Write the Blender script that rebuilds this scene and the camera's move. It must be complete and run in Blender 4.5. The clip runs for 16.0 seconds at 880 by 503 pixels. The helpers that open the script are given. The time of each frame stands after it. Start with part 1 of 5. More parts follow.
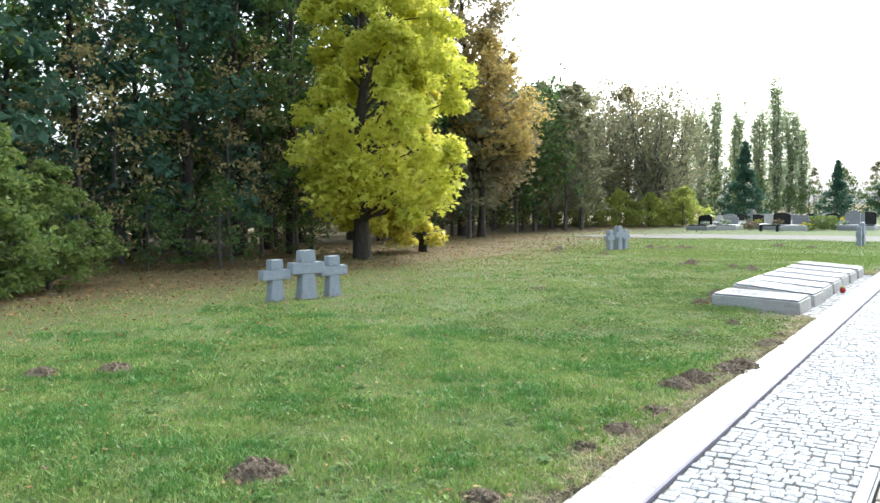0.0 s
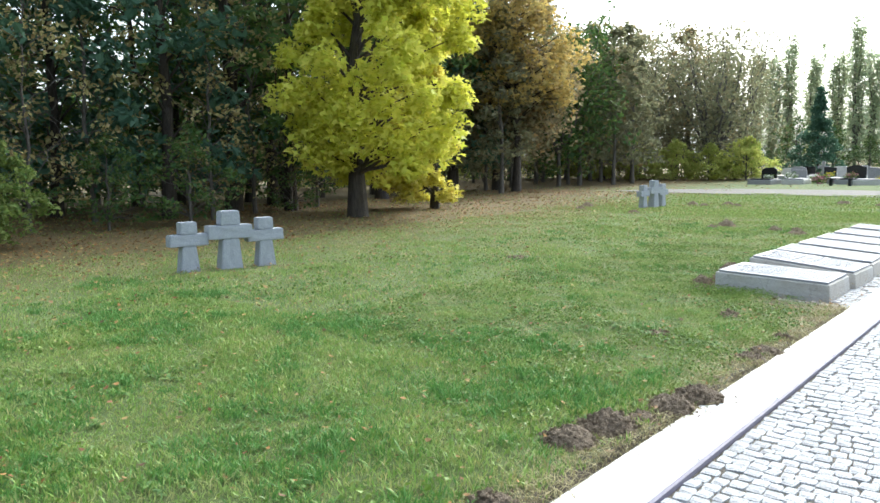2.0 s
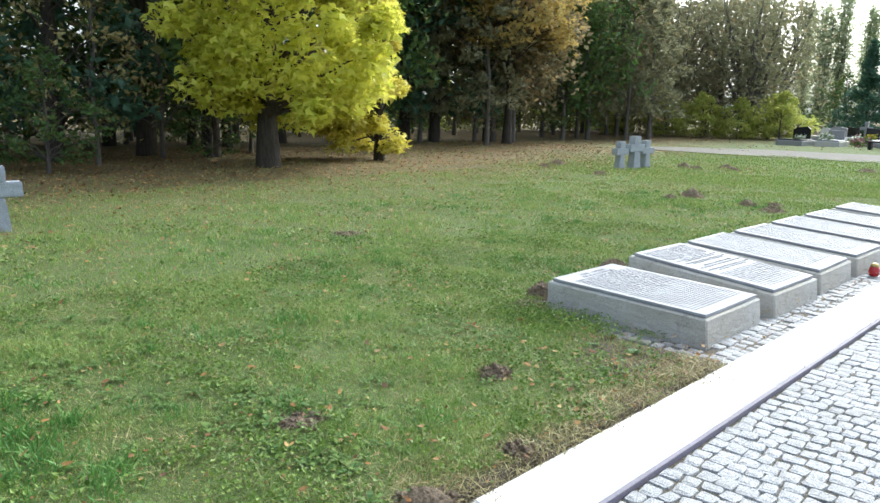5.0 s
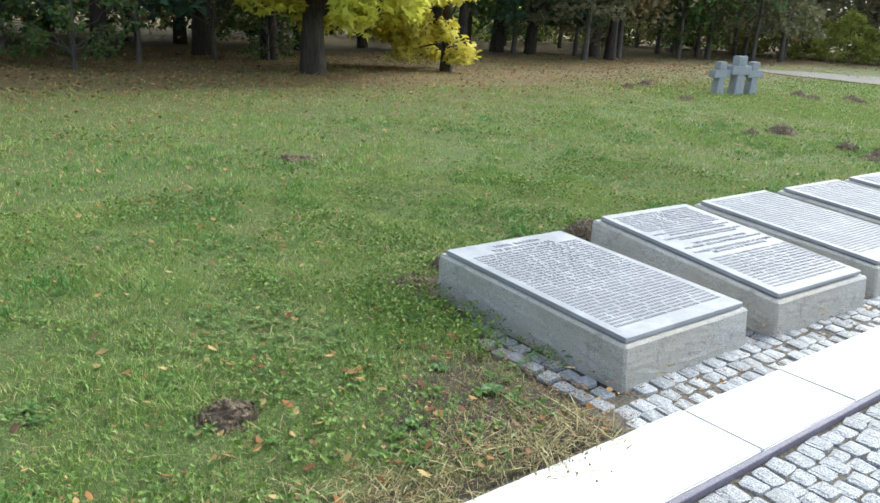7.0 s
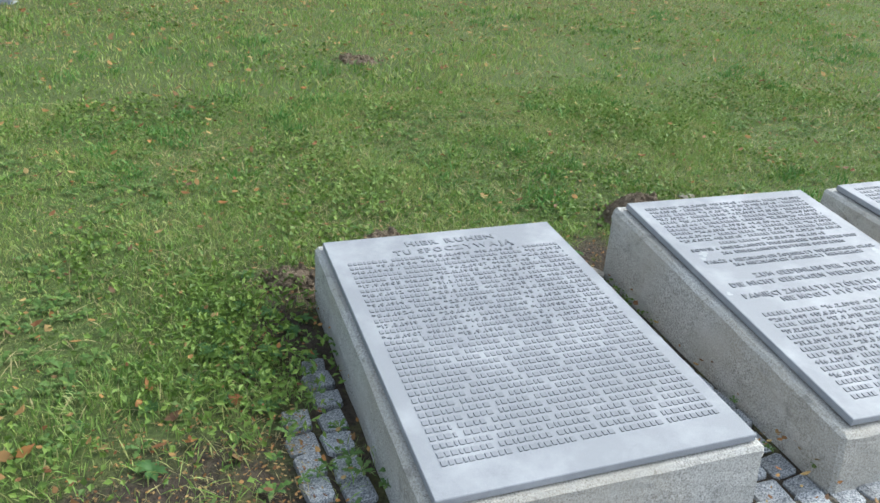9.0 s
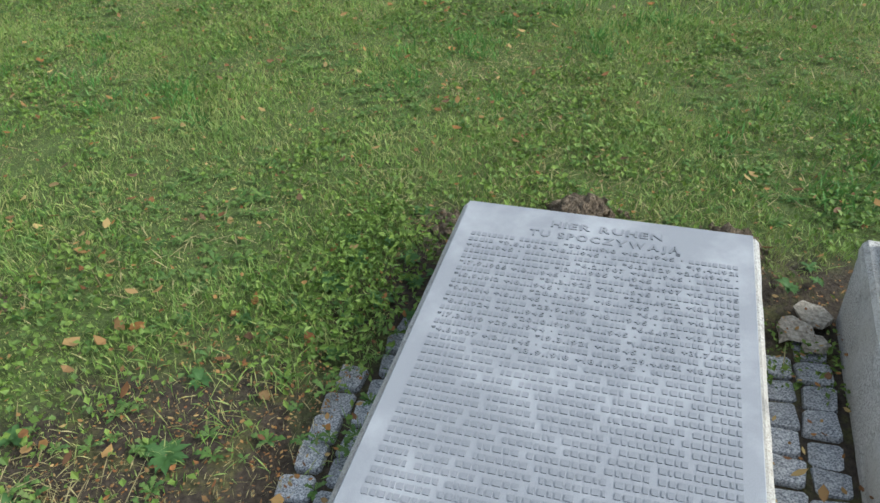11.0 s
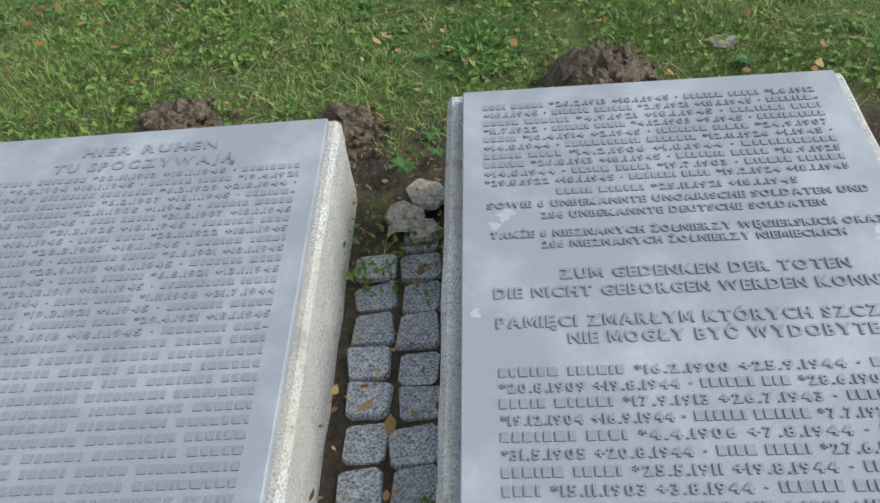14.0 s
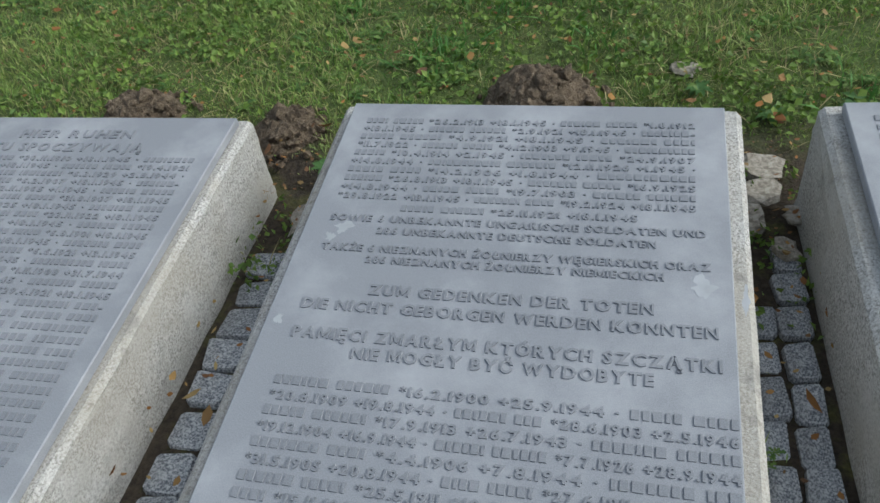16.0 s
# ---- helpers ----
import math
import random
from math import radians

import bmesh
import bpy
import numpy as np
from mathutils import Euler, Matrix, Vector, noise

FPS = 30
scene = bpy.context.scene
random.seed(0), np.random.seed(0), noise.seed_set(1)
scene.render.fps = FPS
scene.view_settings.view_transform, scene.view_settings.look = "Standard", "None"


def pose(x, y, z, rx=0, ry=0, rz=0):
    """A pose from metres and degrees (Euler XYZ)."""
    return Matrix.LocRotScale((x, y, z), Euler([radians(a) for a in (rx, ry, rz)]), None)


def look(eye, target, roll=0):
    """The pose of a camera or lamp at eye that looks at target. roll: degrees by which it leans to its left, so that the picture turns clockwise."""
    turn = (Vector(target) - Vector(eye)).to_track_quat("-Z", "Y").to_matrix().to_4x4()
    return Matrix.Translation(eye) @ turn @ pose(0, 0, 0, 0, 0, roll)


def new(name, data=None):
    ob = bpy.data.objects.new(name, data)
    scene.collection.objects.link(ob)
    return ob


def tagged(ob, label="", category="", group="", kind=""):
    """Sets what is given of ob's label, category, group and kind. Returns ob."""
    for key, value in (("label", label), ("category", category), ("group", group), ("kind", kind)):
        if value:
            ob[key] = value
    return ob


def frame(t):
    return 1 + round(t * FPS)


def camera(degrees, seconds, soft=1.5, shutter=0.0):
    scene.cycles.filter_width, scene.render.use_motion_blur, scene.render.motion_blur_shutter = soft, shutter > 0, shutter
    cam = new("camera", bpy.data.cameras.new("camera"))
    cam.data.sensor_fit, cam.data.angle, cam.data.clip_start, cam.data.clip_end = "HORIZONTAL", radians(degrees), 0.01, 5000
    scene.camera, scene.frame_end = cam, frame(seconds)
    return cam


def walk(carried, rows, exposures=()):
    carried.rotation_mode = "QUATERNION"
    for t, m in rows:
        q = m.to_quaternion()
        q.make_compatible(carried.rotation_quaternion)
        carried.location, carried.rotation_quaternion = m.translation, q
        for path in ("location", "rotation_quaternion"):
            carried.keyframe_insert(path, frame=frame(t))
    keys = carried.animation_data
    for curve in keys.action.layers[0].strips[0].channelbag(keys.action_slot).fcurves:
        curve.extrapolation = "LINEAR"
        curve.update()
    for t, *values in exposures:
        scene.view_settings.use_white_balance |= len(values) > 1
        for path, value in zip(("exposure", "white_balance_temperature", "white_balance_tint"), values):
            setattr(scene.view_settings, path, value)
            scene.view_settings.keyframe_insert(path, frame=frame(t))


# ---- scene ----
cam = camera(58.7, 16.0, 1.5)
PATH = [
    (0, (1.035, 0.019, 1.831), (-0.093, 1.666, 1.713), -0.4),
    (0.5, (1.071, 0.939, 1.732), (-0.092, 2.56, 1.593), 0.3),
    (1, (1.065, 1.799, 1.744), (-0.135, 3.393, 1.606), -0.1),
    (1.5, (1.061, 2.564, 1.803), (-0.23, 4.08, 1.615), -0.0),
    (2, (1.025, 3.473, 1.787), (-0.236, 5.007, 1.551), -0.5),
    (2.5, (1.037, 4.436, 1.731), (-0.194, 5.985, 1.442), -0.8),
    (3, (1.029, 5.286, 1.737), (-0.104, 6.878, 1.308), 1.7),
    (3.5, (1.032, 6.116, 1.756), (-0.169, 7.68, 1.42), 1.2),
    (4, (1.038, 6.86, 1.764), (-0.292, 8.301, 1.374), 1.8),
    (4.5, (1.023, 7.647, 1.738), (-0.281, 9.111, 1.339), 2.6),
    (4.7, (1.011, 7.968, 1.713), (-0.302, 9.433, 1.352), 2.1),
    (6.8, (0.777, 10.818, 1.618), (-0.683, 12.051, 1.026), 2.2),
    (7, (0.725, 11.058, 1.615), (-0.768, 12.253, 1.028), 3.4),
    (7.5, (0.58, 11.623, 1.608), (-0.988, 12.716, 1.019), 3.9),
    (8, (0.389, 12.204, 1.612), (-1.279, 13.053, 0.908), 3.5),
    (8.2, (0.282, 12.448, 1.575), (-1.371, 13.301, 0.839), 3.7),
    (10.3, (-0.176, 14.141, 1.689), (-1.814, 14.056, 0.544), -0.4),
    (10.5, (-0.207, 14.225, 1.693), (-1.839, 14.027, 0.554), -1.2),
    (11, (-0.367, 14.395, 1.734), (-1.932, 13.924, 0.583), -1.9),
    (11.5, (-0.655, 14.442, 1.631), (-2.165, 13.92, 0.429), -3.3),
    (12, (-0.913, 14.446, 1.581), (-2.417, 13.909, 0.378), -6.3),
    (12.5, (-1.01, 14.44, 1.565), (-2.497, 13.863, 0.359), -8.4),
    (13, (-1.008, 14.554, 1.542), (-2.495, 14.1, 0.284), -7.6),
    (13.5, (-0.984, 14.89, 1.48), (-2.467, 14.668, 0.157), -5.8),
    (14, (-0.919, 15.185, 1.452), (-2.352, 15.05, 0.063), -7.4),
    (14.5, (-0.869, 15.364, 1.419), (-2.278, 15.197, 0.009), -9.4),
    (15, (-0.924, 15.429, 1.427), (-2.312, 15.121, 0.021), -8.6),
    (15.5, (-1.008, 15.551, 1.457), (-2.381, 15.146, 0.061), -5.8),
    (16, (-0.975, 15.804, 1.428), (-2.378, 15.374, 0.07), -9.6),
]
walk(cam, [(t, look(eye, target, roll)) for t, eye, target, roll in PATH], [(0, 1.5, 5850, 3), (1.5, 1.4, 5850, 3), (2.5, 1.5, 5850, 3), (4.0, 1.24, 5850, 3), (4.5, 1.3, 5850, 3), (7.5, 1.17, 5850, 3), (8.2, 1.15, 5850, 3), (10.5, 0.68, 5850, 3), (12.4, 0.76, 5850, 3), (13, 0.9, 5850, 3), (14.2, 0.42, 5850, 3), (15, 0.24, 5850, 3), (15.5, 0.14, 5850, 3), (16, 0.14, 5850, 3)])

# ---- world, sun, exposure ----
world = bpy.data.worlds.new("sky")
scene.world = world
world.use_nodes = True
wn, wl = world.node_tree.nodes, world.node_tree.links
sky = wn.new("ShaderNodeTexSky")
sky.sky_type, sky.sun_disc = "NISHITA", False
sky.sun_elevation, sky.sun_rotation = radians(40), radians(-6)
sky.air_density, sky.dust_density, sky.ozone_density = 1.0, 7.0, 1.0
haze = wn.new("ShaderNodeHueSaturation")
haze.inputs["Saturation"].default_value = 0.6
wl.new(sky.outputs[0], haze.inputs["Color"])
cloud = wn.new("ShaderNodeMix")
cloud.data_type = "RGBA"
cloud.inputs[0].default_value = 0.2
cloud.inputs[7].default_value = (6.0, 6.2, 6.5, 1)
wl.new(haze.outputs[0], cloud.inputs[6])
wl.new(cloud.outputs[2], wn["Background"].inputs[0])
wn["Background"].inputs[1].default_value = 0.15
sun = new("sun", bpy.data.lights.new("sun", "SUN"))
sun.data.energy, sun.data.angle, sun.data.color = 0.75, radians(16), (1.0, 0.95, 0.87)
sun.matrix_world = look((0, 0, 30), (0.1 * 30, -0.95 * 30, 30 - 0.8 * 30))


# ---- materials ----
class Nodes:
    """A node material in the making."""

    def __init__(self, name, rough=0.8):
        self.m = bpy.data.materials.new(name)
        self.m.use_nodes = True
        self.t = self.m.node_tree
        self.b = self.t.nodes["Principled BSDF"]
        self.b.inputs["Roughness"].default_value = rough
        self.co = self.t.nodes.new("ShaderNodeTexCoord")

    def node(self, kind, **sets):
        n = self.t.nodes.new(kind)
        for k, v in sets.items():
            n.inputs[k].default_value = v
        return n

    def link(self, a, b):
        self.t.links.new(a, b)

    def noise(self, scale, detail=4.0, rough=0.6, where="Object"):
        n = self.node("ShaderNodeTexNoise", Scale=scale, Detail=detail, Roughness=rough)
        self.link(self.co.outputs[where], n.inputs["Vector"])
        return n.outputs["Fac"]

    def ramp(self, fac, stops):
        r = self.t.nodes.new("ShaderNodeValToRGB")
        e = r.color_ramp.elements
        while len(e) < len(stops):
            e.new(0.5)
        for el, (p, c) in zip(e, stops):
            el.position, el.color = p, (*c, 1)
        self.link(fac, r.inputs[0])
        return r.outputs[0]

    def mix(self, fac, a, b, how="MIX"):
        n = self.t.nodes.new("ShaderNodeMix")
        n.data_type, n.blend_type = "RGBA", how
        for s, v in ((0, fac), (6, a), (7, b)):
            if isinstance(v, (int, float)):
                n.inputs[s].default_value = v
            elif isinstance(v, tuple):
                n.inputs[s].default_value = (*v, 1)
            else:
                self.link(v, n.inputs[s])
        return n.outputs[2]

    def math(self, op, a, b=0.0):
        n = self.t.nodes.new("ShaderNodeMath")
        n.operation = op
        for i, v in enumerate((a, b)):
            if isinstance(v, (int, float)):
                n.inputs[i].default_value = v
            else:
                self.link(v, n.inputs[i])
        return n.outputs[0]

    def axis(self, which, where="Object"):
        s = self.t.nodes.new("ShaderNodeSeparateXYZ")
        self.link(self.co.outputs[where], s.inputs[0])
        return s.outputs[which]

    def step(self, v, lo, hi):
        n = self.t.nodes.new("ShaderNodeMapRange")
        n.inputs[1].default_value, n.inputs[2].default_value = lo, hi
        self.link(v, n.inputs[0])
        return n.outputs[0]

    def bump(self, fac, dist, strength=0.6):
        n = self.node("ShaderNodeBump", Strength=strength, Distance=dist)
        self.link(fac, n.inputs["Height"])
        if self.b.inputs["Normal"].links:
            self.link(self.b.inputs["Normal"].links[0].from_socket, n.inputs["Normal"])
        self.link(n.outputs[0], self.b.inputs["Normal"])

    def colour(self, c):
        self.link(c, self.b.inputs["Base Color"])
        return self


def stone(name, lo, hi, speck=260.0, stain=(0.2, 0.19, 0.16), stain_amount=0.5, rough=0.75, vary=0.0, where="Object", spread=0.12, relief=1.0):
    """Granite or concrete: speckle, broad stains and a fine rough relief."""
    n = Nodes(name, rough)
    s = n.noise(speck, 2, 0.7, where)
    c = n.ramp(s, [(0.5 - spread, lo), (0.5 + spread, hi)])
    big = n.noise(3.2, 6, 0.65, where)
    c = n.mix(n.math("MULTIPLY", n.step(big, 0.48, 0.72), stain_amount), c, stain)
    if vary:
        info = n.t.nodes.new("ShaderNodeObjectInfo")
        hsv = n.t.nodes.new("ShaderNodeHueSaturation")
        n.link(c, hsv.inputs["Color"])
        n.link(n.math("ADD", n.math("MULTIPLY", info.outputs["Random"], vary * 2), 1.0 - vary), hsv.inputs["Value"])
        c = hsv.outputs[0]
    n.colour(c)
    n.bump(n.noise(speck * 0.5, 3, 0.7, where), 0.002 * relief, 0.5)
    n.bump(n.noise(28, 4, 0.6, where), 0.006 * relief, 0.4)
    return n.m


def concrete(name):
    """Cast concrete, weathered: exposed grit, pale lime bloom, brown runs and dark pores."""
    n = Nodes(name, 0.9)
    grit = n.ramp(n.noise(170, 3, 0.75), [(0.36, (0.2, 0.193, 0.178)), (0.5, (0.43, 0.422, 0.4)), (0.64, (0.6, 0.592, 0.57))])
    c = n.mix(n.math("MULTIPLY", n.step(n.noise(6, 6, 0.7), 0.5, 0.62), 0.5), grit, (0.55, 0.55, 0.54))
    c = n.mix(n.math("MULTIPLY", n.step(n.noise(3.4, 6, 0.68), 0.46, 0.6), 0.55), c, (0.39, 0.378, 0.345))
    c = n.mix(n.math("MULTIPLY", n.step(n.noise(48, 4, 0.7), 0.6, 0.68), 0.6), c, (0.13, 0.12, 0.1))
    c = n.mix(n.math("MULTIPLY", n.step(n.noise(2.1, 5, 0.7), 0.47, 0.6), 0.22), c, (0.34, 0.285, 0.2))
    c = n.mix(n.math("MULTIPLY", n.step(n.noise(9, 6, 0.75), 0.57, 0.68), 0.55), c, (0.16, 0.155, 0.145))
    n.colour(c)
    n.bump(n.noise(120, 4, 0.75), 0.005, 0.7)
    n.bump(n.noise(22, 5, 0.65), 0.005, 0.5)
    return n.m


def plain(name, c, rough=0.5, metal=0.0, wobble=0.15):
    n = Nodes(name, rough)
    n.b.inputs["Metallic"].default_value = metal
    f = n.noise(14, 4)
    n.colour(n.ramp(f, [(0.3, tuple(v * (1 - wobble) for v in c)), (0.7, tuple(min(1, v * (1 + wobble)) for v in c))]))
    return n.m


def foliage(name, cols, glow=0.35, rough=0.55, patches=()):
    """Leaves: each leaf its own tint, light passing through the blade."""
    n = Nodes(name, rough)
    g = n.t.nodes.new("ShaderNodeNewGeometry")
    k = len(cols) - 1
    c = n.ramp(g.outputs["Random Per Island"], [(i / k, col) for i, col in enumerate(cols)])
    c = n.mix(n.step(n.noise(1.3, 3), 0.35, 0.7), c, n.mix(0.35, c, cols[0]))
    for scale, lo, hi, amount, tint in patches:
        c = n.mix(n.math("MULTIPLY", n.step(n.noise(scale, 4, 0.65), lo, hi), amount), c, tint)
    n.colour(c)
    n.b.inputs["Specular IOR Level"].default_value = 0.3
    tr = n.t.nodes.new("ShaderNodeBsdfTranslucent")
    n.link(c, tr.inputs[0])
    mx = n.t.nodes.new("ShaderNodeMixShader")
    mx.inputs[0].default_value = glow
    n.link(n.b.outputs[0], mx.inputs[1])
    n.link(tr.outputs[0], mx.inputs[2])
    n.link(mx.outputs[0], n.t.nodes["Material Output"].inputs[0])
    return n.m


def ground_material():
    n = Nodes("lawn_soil", 0.95)
    fine, mid, big = n.noise(60, 5, 0.7), n.noise(5, 5, 0.65), n.noise(0.55, 5, 0.6)
    soil = n.ramp(fine, [(0.3, (0.022, 0.017, 0.012)), (0.7, (0.085, 0.064, 0.043))])
    moss = n.ramp(fine, [(0.3, (0.05, 0.055, 0.014)), (0.7, (0.15, 0.15, 0.04))])
    soil = n.mix(n.math("MULTIPLY", n.step(n.noise(7, 5, 0.7), 0.52, 0.62), 0.6), soil, moss)
    grass = n.ramp(fine, [(0.3, (0.04, 0.062, 0.015)), (0.7, (0.125, 0.175, 0.04))])
    dry = n.ramp(fine, [(0.3, (0.05, 0.06, 0.018)), (0.7, (0.15, 0.158, 0.05))])
    litter = n.ramp(n.noise(22, 5, 0.75), [(0.32, (0.045, 0.036, 0.016)), (0.5, (0.13, 0.085, 0.034)), (0.68, (0.29, 0.16, 0.056))])
    c = n.mix(n.step(mid, 0.52, 0.75), grass, dry)
    c = n.mix(n.step(big, 0.5, 0.75), c, n.mix(0.5, c, dry))
    x, y = n.axis(0), n.axis(1)
    edge = n.math("ADD", x, n.math("MULTIPLY", n.math("SUBTRACT", mid, 0.5), 5.0))
    edge = n.math("SUBTRACT", edge, n.math("MULTIPLY", n.step(y, 26.0, 44.0), -6.0))
    c = n.mix(n.math("MULTIPLY", n.step(edge, -9.0, -15.5), 0.82), c, litter)
    near = n.math("ADD", x, n.math("MULTIPLY", n.math("SUBTRACT", n.noise(9, 5, 0.7), 0.5), 0.6))
    bare = n.step(near, -1.27, -1.06)
    slab = n.math("MULTIPLY", n.step(near, -3.15, -2.85), n.math("MULTIPLY", n.step(n.math("ADD", y, n.math("MULTIPLY", mid, 0.7)), 13.75, 14.0), n.step(y, 22.6, 22.3)))
    dist = n.t.nodes.new("ShaderNodeVectorMath")
    dist.operation = "DISTANCE"
    n.link(n.co.outputs["Object"], dist.inputs[0])
    dist.inputs[1].default_value = (-1.4, 13.22, 0.0)
    trodden = n.step(n.math("ADD", dist.outputs["Value"], n.math("MULTIPLY", n.math("SUBTRACT", mid, 0.5), 0.9)), 0.66, 0.42)
    c = n.mix(n.math("MAXIMUM", trodden, n.math("MAXIMUM", bare, slab)), c, soil)
    n.colour(c)
    n.bump(fine, 0.02, 0.8)
    n.bump(mid, 0.05, 0.5)
    return n.m


def bark(name, lo, hi):
    n = Nodes(name, 0.9)
    mp = n.node("ShaderNodeMapping", Scale=(9, 9, 1.6))
    n.link(n.co.outputs["Object"], mp.inputs[0])
    t = n.node("ShaderNodeTexNoise", Scale=2.2, Detail=6.0, Roughness=0.7)
    n.link(mp.outputs[0], t.inputs["Vector"])
    n.colour(n.ramp(t.outputs["Fac"], [(0.3, lo), (0.7, hi)]))
    n.bump(t.outputs["Fac"], 0.04, 0.9)
    return n.m


M_GROUND = ground_material()
M_COBBLE = stone("granite_cobble", (0.1, 0.11, 0.13), (0.49, 0.5, 0.51), 170, (0.17, 0.168, 0.16), 0.65, 0.7, 0.2)
M_COBBLE_MASS = stone("granite_cobble_mass", (0.09, 0.1, 0.12), (0.47, 0.48, 0.49), 170, (0.17, 0.168, 0.16), 0.65, 0.7)
M_KERB = stone("light_granite", (0.54, 0.54, 0.545), (0.76, 0.755, 0.74), 320, (0.5, 0.47, 0.42), 0.35, 0.6, 0.05)
M_EDGING = stone("grey_edging", (0.12, 0.12, 0.14), (0.22, 0.22, 0.24), 200, (0.12, 0.11, 0.1), 0.4, 0.6)
# dark purple-grey: shade on the kerb's path side, put into the colour
M_KERB_SHADE = stone("kerb_side_shade", (0.12, 0.11, 0.15), (0.22, 0.205, 0.26), 200, (0.12, 0.11, 0.12), 0.4, 0.7)
M_SAND = stone("sandy_paving", (0.27, 0.235, 0.18), (0.41, 0.37, 0.3), 90, (0.26, 0.22, 0.16), 0.6, 0.9)
M_ROAD = stone("gravel_road", (0.115, 0.106, 0.095), (0.205, 0.19, 0.17), 30, (0.13, 0.12, 0.08), 0.7, 0.95)
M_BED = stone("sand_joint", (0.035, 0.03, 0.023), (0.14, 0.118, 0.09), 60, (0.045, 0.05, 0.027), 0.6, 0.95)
M_FIELD = stone("fieldstone", (0.2, 0.175, 0.14), (0.4, 0.365, 0.31), 70, (0.2, 0.17, 0.12), 0.6, 0.9)
M_BLOCK = concrete("weathered_concrete")
M_PLATE = stone("grey_granite_plate", (0.215, 0.226, 0.25), (0.285, 0.298, 0.325), 420, (0.42, 0.432, 0.46), 0.7, 0.62, 0.0, "Object", 0.14, 0.25)
# same granite as the plate, darkened to carry the letters' relief shading
M_LETTER_SHADED = stone("grey_granite_letter_shaded", (0.17, 0.179, 0.2), (0.232, 0.243, 0.267), 420, (0.3, 0.31, 0.335), 0.6, 0.65, 0.0, "Object", 0.14, 0.25)
M_LIME = plain("lime_stain", (0.38, 0.395, 0.42), 0.8)
M_CROSS = stone("grey_cross_granite", (0.22, 0.24, 0.28), (0.42, 0.445, 0.49), 130, (0.22, 0.24, 0.24), 0.55, 0.85)
M_EARTH = Nodes("turned_earth", 0.95)
M_EARTH.colour(M_EARTH.ramp(M_EARTH.noise(45, 6, 0.75), [(0.25, (0.05, 0.038, 0.027)), (0.5, (0.185, 0.138, 0.092)), (0.75, (0.38, 0.305, 0.21))]))
M_EARTH.bump(M_EARTH.noise(70, 5, 0.75), 0.03, 1.0)
M_EARTH = M_EARTH.m
M_BARK = bark("dark_bark", (0.018, 0.015, 0.012), (0.085, 0.07, 0.055))
M_GREYBARK = bark("grey_bark", (0.05, 0.045, 0.038), (0.17, 0.152, 0.128))
M_MAPLE = foliage("yellow_maple_leaf", [(0.5, 0.52, 0.06), (0.72, 0.71, 0.11), (0.8, 0.75, 0.17), (0.62, 0.68, 0.1)], 0.5)
M_MAPLE_OLD = foliage("golden_maple_leaf", [(0.56, 0.5, 0.06), (0.75, 0.67, 0.13), (0.8, 0.74, 0.22), (0.66, 0.64, 0.12)], 0.5)
M_DARKLEAF = foliage("dark_green_leaf", [(0.055, 0.105, 0.03), (0.1, 0.19, 0.05), (0.16, 0.225, 0.055), (0.07, 0.15, 0.055), (0.25, 0.2, 0.07)], 0.42)
M_PINE = foliage("blue_green_needle", [(0.06, 0.13, 0.08), (0.1, 0.19, 0.125), (0.09, 0.165, 0.095)], 0.35)
M_BUSHLEAF = foliage("light_green_leaf", [(0.105, 0.177, 0.041), (0.195, 0.274, 0.0656), (0.3, 0.341, 0.0979), (0.15, 0.232, 0.0821)], 0.45)
M_AUTUMN = foliage("sparse_autumn_leaf", [(0.3, 0.24, 0.1), (0.46, 0.42, 0.18), (0.26, 0.2, 0.09), (0.4, 0.4, 0.17)], 0.4)
M_BROWNLEAF = foliage("brown_gold_leaf", [(0.28, 0.19, 0.06), (0.46, 0.35, 0.1), (0.25, 0.22, 0.09), (0.4, 0.32, 0.12)], 0.5)
M_OLIVE = foliage("olive_leaf", [(0.195, 0.205, 0.115), (0.25, 0.245, 0.145), (0.22, 0.235, 0.13), (0.29, 0.235, 0.13)], 0.55)
M_GROVE = foliage("fading_leaf", [(0.235, 0.2, 0.115), (0.35, 0.28, 0.15), (0.26, 0.26, 0.15), (0.46, 0.31, 0.13)], 0.55)
M_GOLDLEAF = foliage("gold_maple_leaf", [(0.42, 0.3, 0.09), (0.62, 0.47, 0.15), (0.38, 0.33, 0.12), (0.55, 0.44, 0.18)], 0.55)
M_POPLAR = foliage("poplar_leaf", [(0.36, 0.44, 0.27), (0.5, 0.56, 0.36), (0.58, 0.55, 0.36)], 0.55)
M_HEDGE = foliage("hedge_leaf", [(0.34, 0.42, 0.09), (0.52, 0.55, 0.15), (0.62, 0.57, 0.17)], 0.55)
M_GRASS = foliage("grass_blade", [(0.125, 0.235, 0.046), (0.225, 0.36, 0.072), (0.31, 0.44, 0.105), (0.47, 0.44, 0.18), (0.19, 0.325, 0.07), (0.38, 0.33, 0.14)], 0.22, 0.55,
                  [(1.1, 0.5, 0.68, 0.5, (0.376, 0.436, 0.159)), (3.1, 0.5, 0.64, 0.55, (0.14, 0.28, 0.055)), (6.3, 0.55, 0.66, 0.5, (0.361, 0.33, 0.176))])
M_LUSH = foliage("lush_grass", [(0.07, 0.175, 0.042), (0.12, 0.265, 0.055), (0.17, 0.32, 0.08)], 0.25)
M_STRAW = foliage("dry_grass", [(0.32, 0.28, 0.13), (0.48, 0.43, 0.21), (0.22, 0.18, 0.09)], 0.25)
